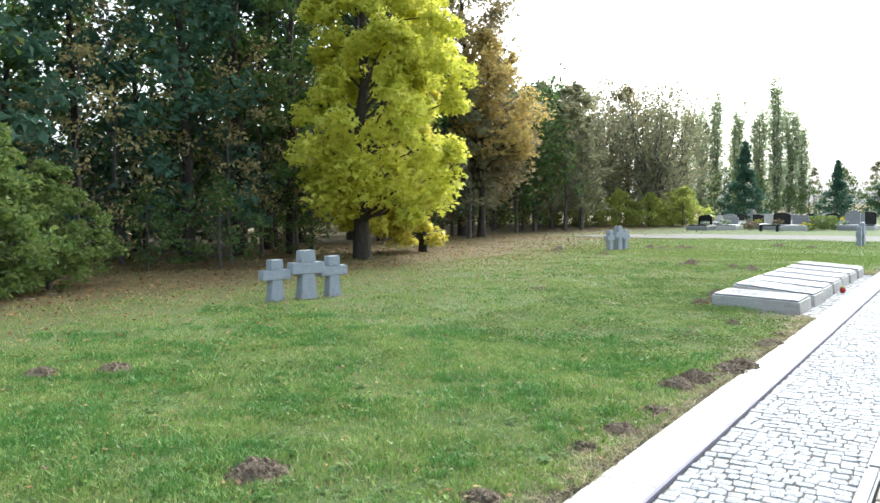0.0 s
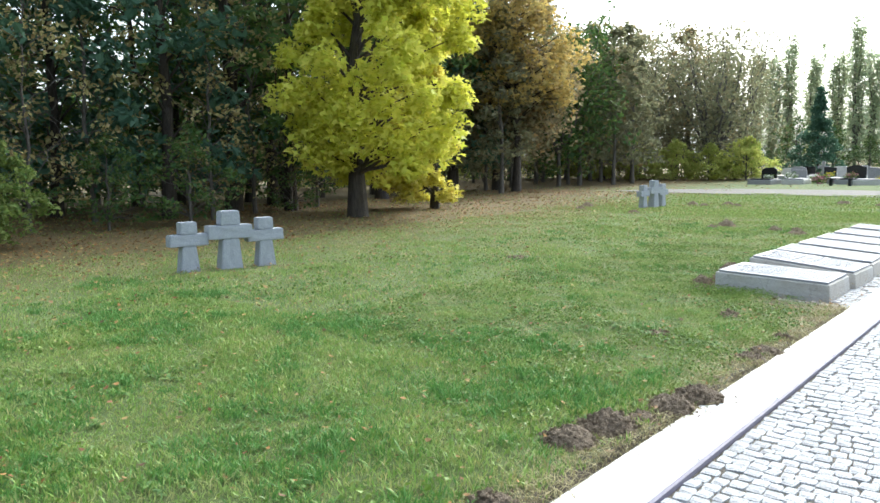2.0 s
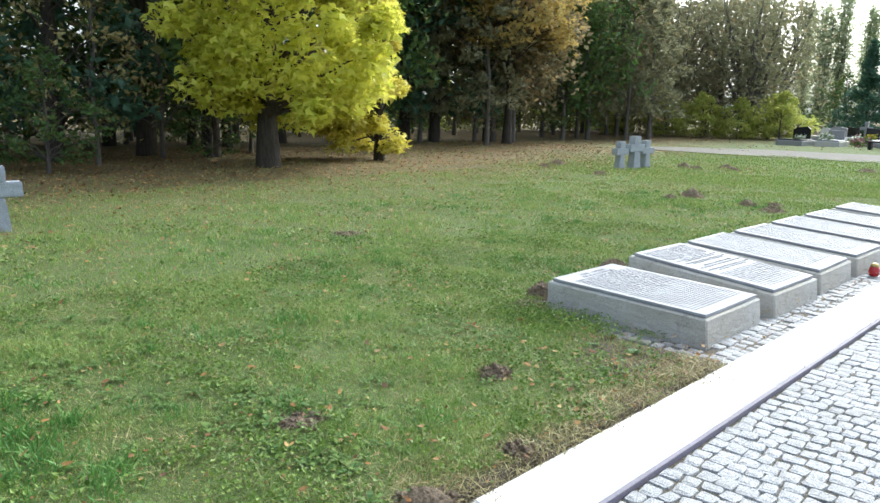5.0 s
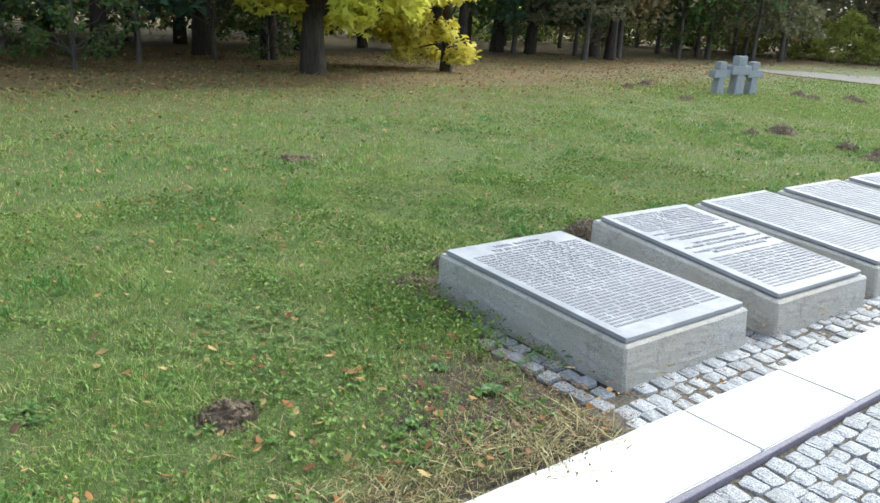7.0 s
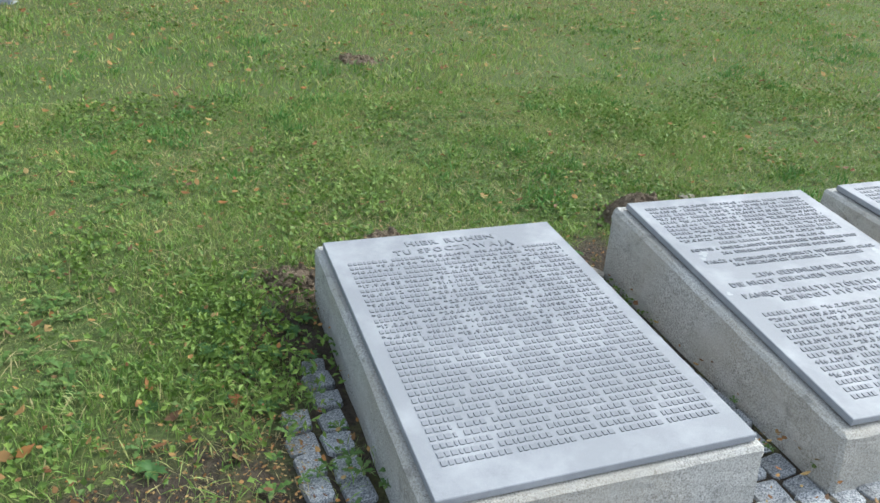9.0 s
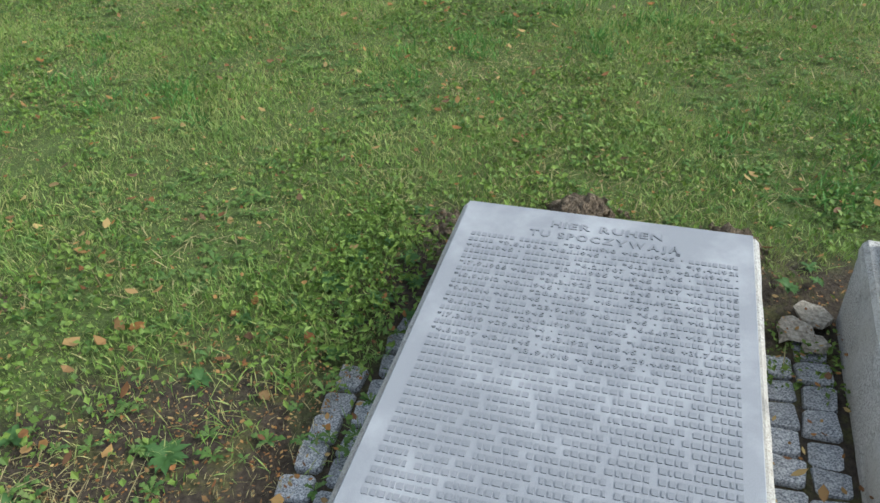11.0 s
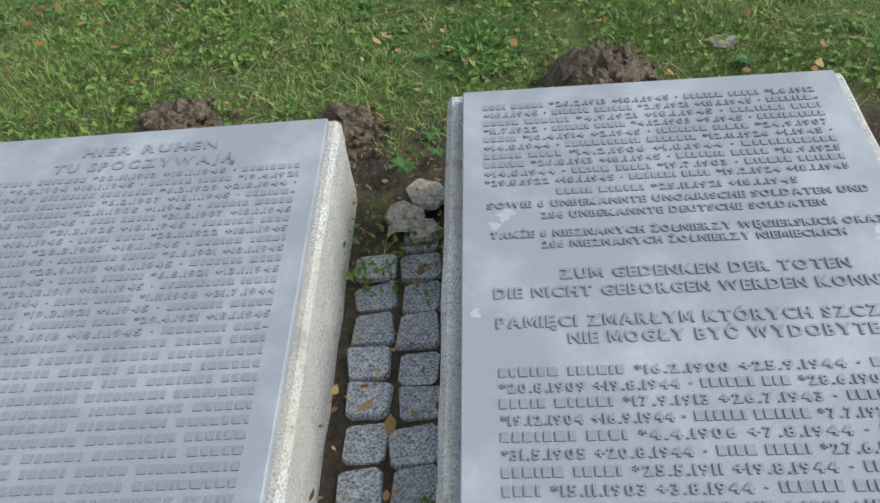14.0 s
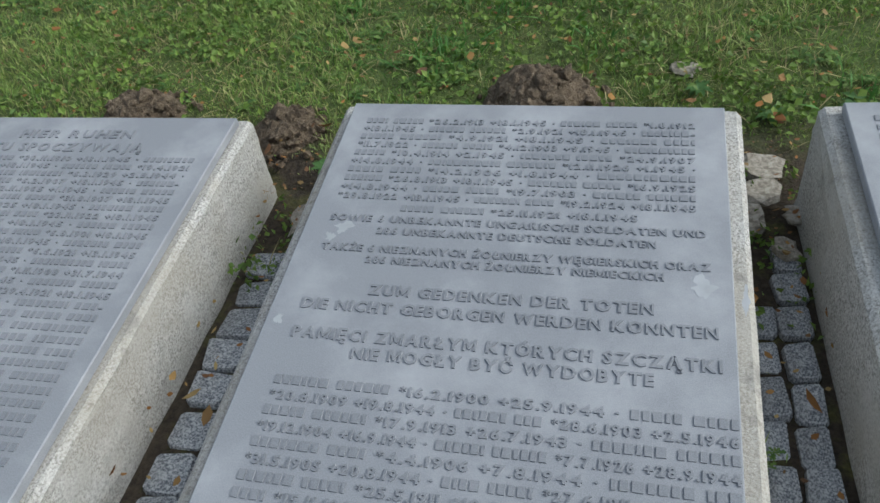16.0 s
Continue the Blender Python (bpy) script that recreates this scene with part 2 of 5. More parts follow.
M_WEED = foliage("weed_leaf", [(0.085, 0.145, 0.028), (0.15, 0.24, 0.042), (0.21, 0.3, 0.06), (0.1, 0.17, 0.045)], 0.22)
M_ROSETTE = foliage("rosette_leaf", [(0.05, 0.11, 0.035), (0.08, 0.17, 0.05), (0.12, 0.22, 0.07)], 0.3)
M_HERB = foliage("jagged_weed_leaf", [(0.06, 0.125, 0.03), (0.11, 0.195, 0.042), (0.165, 0.25, 0.065), (0.085, 0.165, 0.05), (0.21, 0.26, 0.085)], 0.22, 0.8)
M_FALLEN = foliage("fallen_leaf", [(0.14, 0.065, 0.025), (0.33, 0.155, 0.045), (0.38, 0.24, 0.085), (0.2, 0.105, 0.045), (0.45, 0.33, 0.13), (0.11, 0.068, 0.038), (0.26, 0.11, 0.04)], 0.12, 0.7)
M_BLACK = plain("black_granite", (0.015, 0.016, 0.02), 0.2)
M_GREYSTONE = stone("grave_grey", (0.2, 0.2, 0.21), (0.34, 0.34, 0.35), 90, (0.18, 0.18, 0.16), 0.4, 0.5)
M_PALESTONE = stone("grave_pale", (0.45, 0.44, 0.42), (0.6, 0.59, 0.56), 90, (0.3, 0.28, 0.25), 0.4, 0.6)
M_RED = plain("red_glass", (0.35, 0.015, 0.02), 0.2)
M_GOLD = plain("gold_cap", (0.4, 0.3, 0.12), 0.35, 0.8)
M_WHITE = plain("white_flowers", (0.75, 0.74, 0.7), 0.8)
M_YELLOW = plain("yellow_flowers", (0.7, 0.55, 0.04), 0.8)
M_PINK = plain("pink_flowers", (0.42, 0.2, 0.22), 0.8)


# ---- mesh helpers ----
rng = np.random.default_rng(7)


def mesh_np(name, verts, faces, smooth=False):
    """A mesh from arrays: verts (n, 3), faces (m, k) all of one size."""
    me = bpy.data.meshes.new(name)
    verts, faces = np.asarray(verts, np.float32), np.asarray(faces, np.int32)
    m, k = faces.shape
    me.vertices.add(len(verts))
    me.vertices.foreach_set("co", verts.ravel())
    me.loops.add(m * k)
    me.loops.foreach_set("vertex_index", faces.ravel())
    me.polygons.add(m)
    me.polygons.foreach_set("loop_start", np.arange(m, dtype=np.int32) * k)
    me.polygons.foreach_set("use_smooth", np.full(m, smooth))
    me.update(calc_edges=True)
    return me


def to_mesh(name, bm, smooth=False):
    me = bpy.data.meshes.new(name)
    bm.to_mesh(me)
    bm.free()
    if smooth:
        for p in me.polygons:
            p.use_smooth = True
    return me


def part(name, me, material, parent=None, label="", at=None):
    """One mesh object under a thing or a part."""
    if not isinstance(me, bpy.types.Mesh):
        me = to_mesh(name, me)
    if not me.materials:
        me.materials.append(material)
    ob = new(name, me)
    ob.parent = parent
    if at is not None:
        ob.matrix_basis = at
    return tagged(ob, label) if label else ob


def thing(name, m, label, category, group="", kind=""):
    ob = new(name)
    ob.empty_display_size = 0.1
    ob.matrix_basis = m
    return tagged(ob, label, category, group, kind)


def box_bm(x0, x1, y0, y1, z0, z1, bevel=0.0, seg=1):
    bm = bmesh.new()
    bmesh.ops.create_cube(bm, size=1)
    for v in bm.verts:
        v.co = Vector((x0 + (v.co.x + 0.5) * (x1 - x0), y0 + (v.co.y + 0.5) * (y1 - y0), z0 + (v.co.z + 0.5) * (z1 - z0)))
    if bevel:
        bmesh.ops.bevel(bm, geom=list(bm.edges), offset=bevel, segments=seg, affect="EDGES")
    return bm


def fbm(x, y, seed=0.0, octaves=4):
    """Smooth value noise on arrays, about -1 to 1."""
    out, amp, tot = np.zeros_like(x, float), 1.0, 0.0
    for o in range(octaves):
        f = 2.0 ** o
        a = seed * 7.3 + o * 13.7
        out += amp * (np.sin(x * f * 1.7 + a + 1.3 * np.sin(y * f * 1.1 + a)) * np.sin(y * f * 1.9 - a + 1.7 * np.sin(x * f * 0.9 - 2 * a)))
        tot += amp
        amp *= 0.55
    return out / tot * 1.6


SLABS = [  # y where the block starts, height of the plate at the back and at the front, turn in degrees, shift
    (13.79, 0.285, 0.235, -0.3, 0.0), (15.072, 0.345, 0.225, -1.6, 0.035), (16.28, 0.33, 0.225, 0.6, 0.0), (17.48, 0.325, 0.225, -0.5, 0.01),
    (18.68, 0.32, 0.225, 0.4, 0.0), (19.87, 0.32, 0.225, -0.3, 0.02), (21.2, 0.325, 0.23, 0.5, 0.03)]
SLAB_W, SLAB_BACK, SLAB_FRONT = 1.0, -2.70, -1.272
HEAPS = [  # molehills and dug earth: x, y, radius, height
    (-2.92, 3.6, 0.25, 0.09), (-6.85, 5.1, 0.22, 0.06), (-7.3, 4.5, 0.22, 0.07), (-1.95, 12.17, 0.11, 0.04),
    (-6.62, 14.93, 0.26, 0.035), (-5.9, 23.32, 0.26, 0.13), (-5.97, 22.53, 0.16, 0.08), (-12.66, 28.47, 0.3, 0.13), (-12.23, 27.16, 0.22, 0.1),
    (-9.84, 26.26, 0.26, 0.1), (-4.55, 22.76, 0.2, 0.09), (-4.14, 22.96, 0.16, 0.08), (-3.95, 22.37, 0.2, 0.07), (-9.96, 31.32, 0.24, 0.12), (-9.31, 30.8, 0.22, 0.1),
    (-8.88, 31.96, 0.25, 0.11), (-8.31, 31.2, 0.2, 0.09), (-5.68, 34.75, 0.3, 0.1), (-4.32, 33.87, 0.24, 0.1), (-2.18, 10.8, 0.16, 0.012),
    (-3.02, 14.18, 0.16, 0.095), (-2.96, 14.74, 0.13, 0.06), (-3.1, 15.56, 0.2, 0.13), (-2.86, 13.74, 0.12, 0.035), (-2.92, 16.95, 0.12, 0.07)]
DUG = [(-1.37, 7.62, 0.21, 0.08), (-1.27, 8.0, 0.23, 0.1), (-1.18, 8.3, 0.12, 0.03), (-1.13, 8.64, 0.2, 0.075), (-1.06, 8.97, 0.22, 0.085),
       (-1.13, 10.36, 0.16, 0.04), (-1.1, 10.66, 0.16, 0.045), (-1.22, 6.6, 0.15, 0.035), (-1.26, 5.9, 0.17, 0.045), (-1.32, 5.3, 0.14, 0.03), (-1.41, 4.03, 0.16, 0.05), (-1.15, 11.35, 0.12, 0.02)]


def lawn_z(x, y):
    return 0.022 + 0.018 * fbm(x * 0.5, y * 0.5, 1, 3) * np.clip((-1.0 - x) / 1.5, 0, 1)


def bare(x, y):
    """Where no grass grows, 0 to 1: along the kerb, round the slabs, on heaps."""
    n = 0.5 + 0.5 * fbm(x * 4, y * 4, 3, 3)
    b = np.clip((x + 1.24 - 0.4 * (n - 0.5)) / 0.15, 0, 1)
    d = np.maximum(np.maximum(13.5 + 0.2 * (x < -2.05) - y, y - 22.4), np.maximum(-2.82 - x, 0))
    b = np.maximum(b, np.clip((0.2 * n + 0.06 - d) / 0.1, 0, 1))
    near = np.hypot((x + 1.48) * 0.85, (y - 13.25) * 1.3)
    b = np.maximum(b, np.clip((0.64 - near + 0.35 * (n - 0.5)) / 0.3, 0, 0.76))
    for hx, hy, r, h in HEAPS + DUG:
        b = np.maximum(b, np.clip((r * 1.0 - np.hypot(x - hx, y - hy)) / (0.25 * r), 0, 1))
    return b


# ---- ground ----
def spaced(*runs):
    out = []
    for a, b, s in runs:
        out += list(np.arange(a, b - 1e-6, s))
    return np.array(out + [runs[-1][1]])


gx = spaced((-900, -100, 100), (-100, -20, 4), (-20, -8, 0.5), (-8, -1.15, 0.12), (-1.15, -0.95, 0.05), (-0.95, 3, 0.6), (3, 60, 6), (60, 900, 120))
gy = spaced((-900, -60, 120), (-60, 0, 5), (0, 24, 0.14), (24, 40, 0.6), (40, 140, 5), (140, 900, 120))
GX, GY = np.meshgrid(gx, gy)
GZ = lawn_z(GX, GY)
sunk = np.clip((GX + 1.05) / 0.06, 0, 1) * np.clip((3.4 - GX) / 0.3, 0, 1) * np.clip((60 - np.abs(GY - 10)) / 5, 0, 1)
GZ = GZ * (1 - sunk) - 0.09 * sunk
pit = (GX > -2.74) & (GX < -0.9) & (GY > np.where(GX > -2.3, 13.5, 13.78)) & (GY < 22.3)
GZ = np.where(pit, -0.06, GZ)
w_, h_ = len(gx), len(gy)
idx = np.arange(w_ * h_).reshape(h_, w_)
quads = np.stack([idx[:-1, :-1], idx[:-1, 1:], idx[1:, 1:], idx[1:, :-1]], -1).reshape(-1, 4)
ground = part("ground", mesh_np("ground", np.stack([GX, GY, GZ], -1).reshape(-1, 3), quads, True), M_GROUND)
tagged(ground, "autumn lawn with bare earth and leaf litter under the trees", "ground", kind="structure")

# ---- path: bed, edging, sandy walk, far road ----
bed = part("path_bed", box_bm(-1.26, 0.5, -3, 44, -0.12, -0.010), M_BED)
tagged(bed, "dark sandy bed under the cobbled path", "path bed", kind="structure")
bed2 = part("verge_bed", box_bm(-2.72, -1.2, 13.5, 22.2, -0.12, -0.022), M_GROUND)
tagged(bed2, "dark earthy bed round the memorial slabs", "path bed", kind="structure")
edging = thing("edging", pose(0, 0, 0), "narrow rounded grey stone edging beside the cobbles", "edging", kind="structure")
emesh = to_mesh("edging_stone", box_bm(0.462, 0.56, 0.006, 0.994, -0.1, 0.035, 0.018, 2))
for i in range(-3, 40):
    part("edging_stone", emesh, M_EDGING, edging, at=pose(0, i, rng.uniform(-0.003, 0.003)))
walkway = thing("walkway", pose(0, 0, 0), "sandy beige slab paving with open cracks", "paving", kind="structure")
wmesh = to_mesh("paving_slab", box_bm(0.008, 0.592, 0.008, 0.592, -0.08, 0.012, 0.008))
for i in range(-4, 50):
    for j in range(4):
        part("paving_slab", wmesh, M_SAND, walkway, at=pose(0.565 + j * 0.6, i * 0.6 + (0.3 if j % 2 else 0), rng.uniform(-0.004, 0.004), rng.uniform(-0.4, 0.4), rng.uniform(-0.4, 0.4), 0))
ry = np.linspace(-17.5, 40, 81)
near = 39.6 + 0.03 * (ry + 4) ** 2 * 0.1 + 0.35 * fbm(ry * 0.4, ry * 0 + 2, 2)
far = 46.4 - 5.0 * np.exp(-(ry + 17.5) / 2.6) + 0.3 * fbm(ry * 0.5, ry * 0 + 5, 4)
rv = np.concatenate([np.stack([ry, near, ry * 0 + 0.06], -1), np.stack([ry, far, ry * 0 + 0.06], -1), np.stack([ry, near - 0.1, ry * 0 - 0.1], -1), np.stack([ry, far + 0.1, ry * 0 - 0.1], -1)])
k = np.arange(80)
rf = np.concatenate([np.stack([k, k + 1, k + 82, k + 81], -1), np.stack([k + 162, k + 163, k + 1, k], -1), np.stack([k + 81, k + 82, k + 244, k + 243], -1)])
road = part("road", mesh_np("road", rv[:, :3], rf), M_ROAD)
tagged(road, "pale gravel lane between lawn and graves", "road", kind="structure")

# added strip; its dark colour draws the kerb's shaded side face
joint = part("kerb_shade_strip", box_bm(-0.599, -0.572, -3, 44, -0.1, 0.023, 0.003), M_KERB_SHADE)
tagged(joint, "thin dark strip standing for the shaded kerb side above the cobbles", "edging", kind="structure")
kerb = thing("kerb", pose(0, 0, 0), "broad pale granite kerb of long sawn stones", "kerb", kind="structure")
kmesh = []
for v, length in enumerate((0.778, 0.778, 1.5, 1.5)):
    bm = box_bm(-0.985, -0.6, 0.003, length - 0.003, -0.11, 0.028, 0.006, 2)
    bmesh.ops.subdivide_edges(bm, edges=[e for e in bm.edges if abs((e.verts[0].co - e.verts[1].co).y) > 0.5], cuts=7 if length < 1 else 14)
    for q in bm.verts:
        q.co += Vector((noise.noise(q.co * 9 + Vector((v * 5, 0, 0))) * 0.003, 0, noise.noise(q.co * 6 + Vector((0, v * 9, 3))) * 0.002))
    kmesh.append(to_mesh("kerb_stone", bm))
for i in range(-12, 40):
    y = 13.82 + i * (0.778 if i >= 0 else 1.5)
    part("kerb_stone", kmesh[i % 2 if i >= 0 else 2 + i % 2], M_KERB, kerb, at=pose(rng.uniform(-0.003, 0.003), y, rng.uniform(-0.003, 0.003), 0, 0, rng.uniform(-0.1, 0.1)))

# ---- memorial slabs ----
GLYPHS = {}


from mathutils import geometry


def wide_m():
    """The letter M, drawn as one outline."""
    p = [(0, 0), (0, 1), (0.2, 1), (0.5, 0.42), (0.8, 1), (1, 1), (1, 0), (0.82, 0), (0.82, 0.64), (0.56, 0.14), (0.44, 0.14), (0.18, 0.64), (0.18, 0)]
    n = len(p)
    v = np.array([(x, y, z) for z in (0.0, 1.0) for x, y in p])
    f = [tuple(q + n for q in t) for t in geometry.tessellate_polygon([[Vector((x, y, 0)) for x, y in p]])]
    for k in range(n):
        j = (k + 1) % n
        f += [(k, j, n + j), (k, n + j, n + k)]
    return v, np.array(f), 1.0


def glyph(ch):
    """Outline of one character, cap height 1: vertices, triangles, width."""
    if ch == "M" and ch not in GLYPHS:
        GLYPHS[ch] = wide_m()
    if ch not in GLYPHS:
        cu = bpy.data.curves.new("glyph", "FONT")
        cu.body, cu.size, cu.extrude, cu.resolution_u = ch, 1.37, 0.05, 2
        cu.offset = 0.0 if ch == "*" else 0.018 if ch in "WN" else 0.042
        ob = bpy.data.objects.new("glyph", cu)
        me = bpy.data.meshes.new_from_object(ob)
        me.calc_loop_triangles()
        v = np.array([p.co for p in me.vertices]).reshape(-1, 3)
        f = np.array([t.vertices for t in me.loop_triangles]).reshape(-1, 3)
        v[:, 2] = np.where(v[:, 2] > 0, 1.0, 0.0)
        f = f[v[f][:, :, 2].max(1) > 0.5]
        x0 = v[:, 0].min()
        v[:, 0] -= x0
        GLYPHS[ch] = (v, f, v[:, 0].max())
        bpy.data.objects.remove(ob)
        bpy.data.meshes.remove(me)
    return GLYPHS[ch]


BAR = (np.array([(x, y, z) for z in (0, 0.85) for y in (0.02, 0.98) for x in (0, 0.56)], float),
       np.array([(4, 5, 7), (4, 7, 6), (0, 1, 5), (0, 5, 4), (1, 3, 7), (1, 7, 5), (3, 2, 6), (3, 6, 7), (2, 0, 4), (2, 4, 6)]), 0.58)


def line_mesh(text, u0, u1, v, cap, rise=0.0038):
    """A raised line of lettering between u0 and u1, baseline v below the top edge. '#' is a plain bar."""
    V, F, x, n = [], [], 0.0, 0
    for ch in text:
        if ch == " ":
            x += 0.55
            continue
        gv, gf, gw = BAR if ch == "#" else glyph(ch)
        q = gv.copy()
        if ch == "#":
            wide = (1.0, 0.82, 1.12, 0.5, 0.95, 1.3, 0.74)[(n * 5 + len(V) * 3) % 7]
            q[:, 0] *= wide
            gw *= wide
        q[:, 0] += x
        V.append(q)
        F.append(gf + n)
        n += len(q)
        x += gw + (0.2 if ch in ".," else 0.24)
    V, F = np.concatenate(V), np.concatenate(F)
    V[:, 0] = u0 + V[:, 0] * (u1 - u0) / (x - 0.24)
    V[:, 1] = -v + V[:, 1] * cap
    V[:, 2] = V[:, 2] * rise - 0.0004
    return mesh_np("inscription", V, F)


def name_lines(first, count, pitch, seed):
    r = random.Random(seed)
    out = []
    for i in range(count):
        words, n = [], 0
        while n < 42:
            k = r.choice((4, 5, 6, 6, 7, 8, 9, 10))
            words.append("#" * min(k, 48 - n))
            n += k + 1
        out.append((" ".join(words), 0.055, 0.90, first + i * pitch, 0.0185))
    return out


PLATE_ONE = [("HIER RUHEN", 0.305, 0.668, 0.098, 0.034), ("TU SPOCZYWAJĄ", 0.242, 0.727, 0.158, 0.034)]
ROWS_ONE = ["######## ####### *30.11.1910 +18.1.1945 · ########", "##### *9.8.1904 +18.1.1945 · ###### ##### *19.4.1921", "+18.1.1945 · ######## ######## *6.3.1929 +2.8.1944 ·",
            "########## ######### *6.2.1907 +18.1.1945 · ######-", "###### ######### *12.11.1905 +1.1945 · ###### #####", "*17.9.1905 +18.1.1945 · #### ##### *31.8.1907 +18.1.1945",
            "###### ####### *31.3.1925 +18.1.1945 · ####### ####", "*18.9.1912 +18.1.1945 · ##### #### *23.11.1922 +18.1.1945", "###### ###### *28.3.1907 +18.1.1945 · ###### #####",
            "*9.9.1914 +18.1.1945 · ######### ##### *6.8.1901 +18.1.1945", "######## ##### *23.9.1919 +18.1.1945 · ####### ####", "*8.6.1924 +18.1.1945 · ##### ###### *6.6.1921 +13.1.1945",
            "###### ###### *20.10.1919 +18.1.1945 · ########## #####", "*17.3.1919 +29.8.1944 · ##### ##### *1.11.1908 +31.7.1944", "######## ####### *19.3.1921 +1.1945 · ####### #####",
            "*4.8.1907 +18.1.1945 · ######## ##### *29.4.1921 +18.1.1945", "###### ###### *13.9.1918 +18.1.1945 · ######## ###-"]
PLATE_ONE += [(s, 0.055, 0.90, 0.2 + i * 0.0317, 0.0185) for i, s in enumerate(ROWS_ONE)]
PLATE_ONE += name_lines(0.2 + 17 * 0.0317, 17, 0.0317, 3)
ROWS_TWO = ["#### ##### *26.2.1913 +18.1.1945 · ###### ##### *1.8.1912", "+18.1.1945 · ###### ###### *2.9.1921 +18.1.1945 · #######-", "##### ###### *4.9.1921 +18.1.1945 · ####### ####",
            "*11.7.1922 · ###### ##### *4.12.1903 +9.1945 · ##########", "##### *10.4.1914 +2.1945 · ####### ##### *24.9.1907", "+14.8.1944 · ########### ####### *12.11.1926 +1.1945 ·",
            "##### #### *14.2.1906 +1.8.1944 · ###########", "###### *26.8.1913 +18.1.1945 · ####### ##### *16.9.1925", "+14.8.1944 · ##### ##### *19.7.1903 · ###### ######",
            "*29.8.1922 +18.1.1945 · ####### #### *19.2.1924 +18.1.1945"]
PLATE_TWO = [(s, 0.06, 0.875, 0.063 + i * 0.0297, 0.0185) for i, s in enumerate(ROWS_TWO)]
PLATE_TWO += [("##### ###### *25.11.1921 +18.1.1945", 0.225, 0.755, 0.366, 0.0185),
              ("SOWIE 6 UNBEKANNTE UNGARISCHE SOLDATEN UND", 0.065, 0.895, 0.402, 0.0195), ("286 UNBEKANNTE DEUTSCHE SOLDATEN", 0.185, 0.795, 0.437, 0.0195),
              ("TAKŻE 6 NIEZNANYCH ŻOŁNIERZY WĘGIERSKICH ORAZ", 0.07, 0.902, 0.490, 0.0195), ("286 NIEZNANYCH ŻOŁNIERZY NIEMIECKICH", 0.182, 0.812, 0.521, 0.0195),
              ("ZUM GEDENKEN DER TOTEN", 0.212, 0.794, 0.605, 0.0265), ("DIE NICHT GEBORGEN WERDEN KONNTEN", 0.075, 0.912, 0.650, 0.0265),
              ("PAMIĘCI ZMARŁYM KTÓRYCH SZCZĄTKI", 0.078, 0.917, 0.722, 0.0265), ("NIE MOGŁY BYĆ WYDOBYTE", 0.218, 0.798, 0.762, 0.0265)]
ROWS_TWO_B = ["###### ###### *16.2.1900 +25.9.1944 · ##### ####", "*20.8.1909 +19.8.1944 · ###### ### *28.6.1903 +2.5.1946", "##### ###### *17.9.1913 +26.7.1943 · ####### ######",
              "*19.12.1904 +16.9.1944 · ###### ###### *7.7.1926 +28.9.1944", "####### #### *4.4.1906 +7.8.1944 · ####### ###", "*31.5.1905 +20.8.1944 · #### ##### *27.6.1911 +16.9.1944",
              "###### ##### *25.5.1911 +19.8.1944 · ########### ##-", "#### *15.11.1903 +3.8.1944 · ###### ####### *9.11.1919", "+16.1.1945 · ###### #### *17.4.1921 +15.9.1944 · #####",
              "######## ##### *8.8.1910 +25.9.1944 · ##### ####-", "*16.10.1911 +29.9.1944 · ##### #### *24.5.1908 +1.1945"]
PLATE_TWO += [(s, 0.08, 0.94, 0.832 + i * 0.0328, 0.02) for i, s in enumerate(ROWS_TWO_B)]
PLATE_TWO += [(t, 0.08, 0.9, v, c) for t, a, b, v, c in name_lines(0.832 + 11 * 0.0328, 3, 0.0328, 5)]


PLATE_TWO = [(t, a * 0.975 - 0.006, b * 0.975 - 0.006, v + 0.018, c) for t, a, b, v, c in PLATE_TWO]


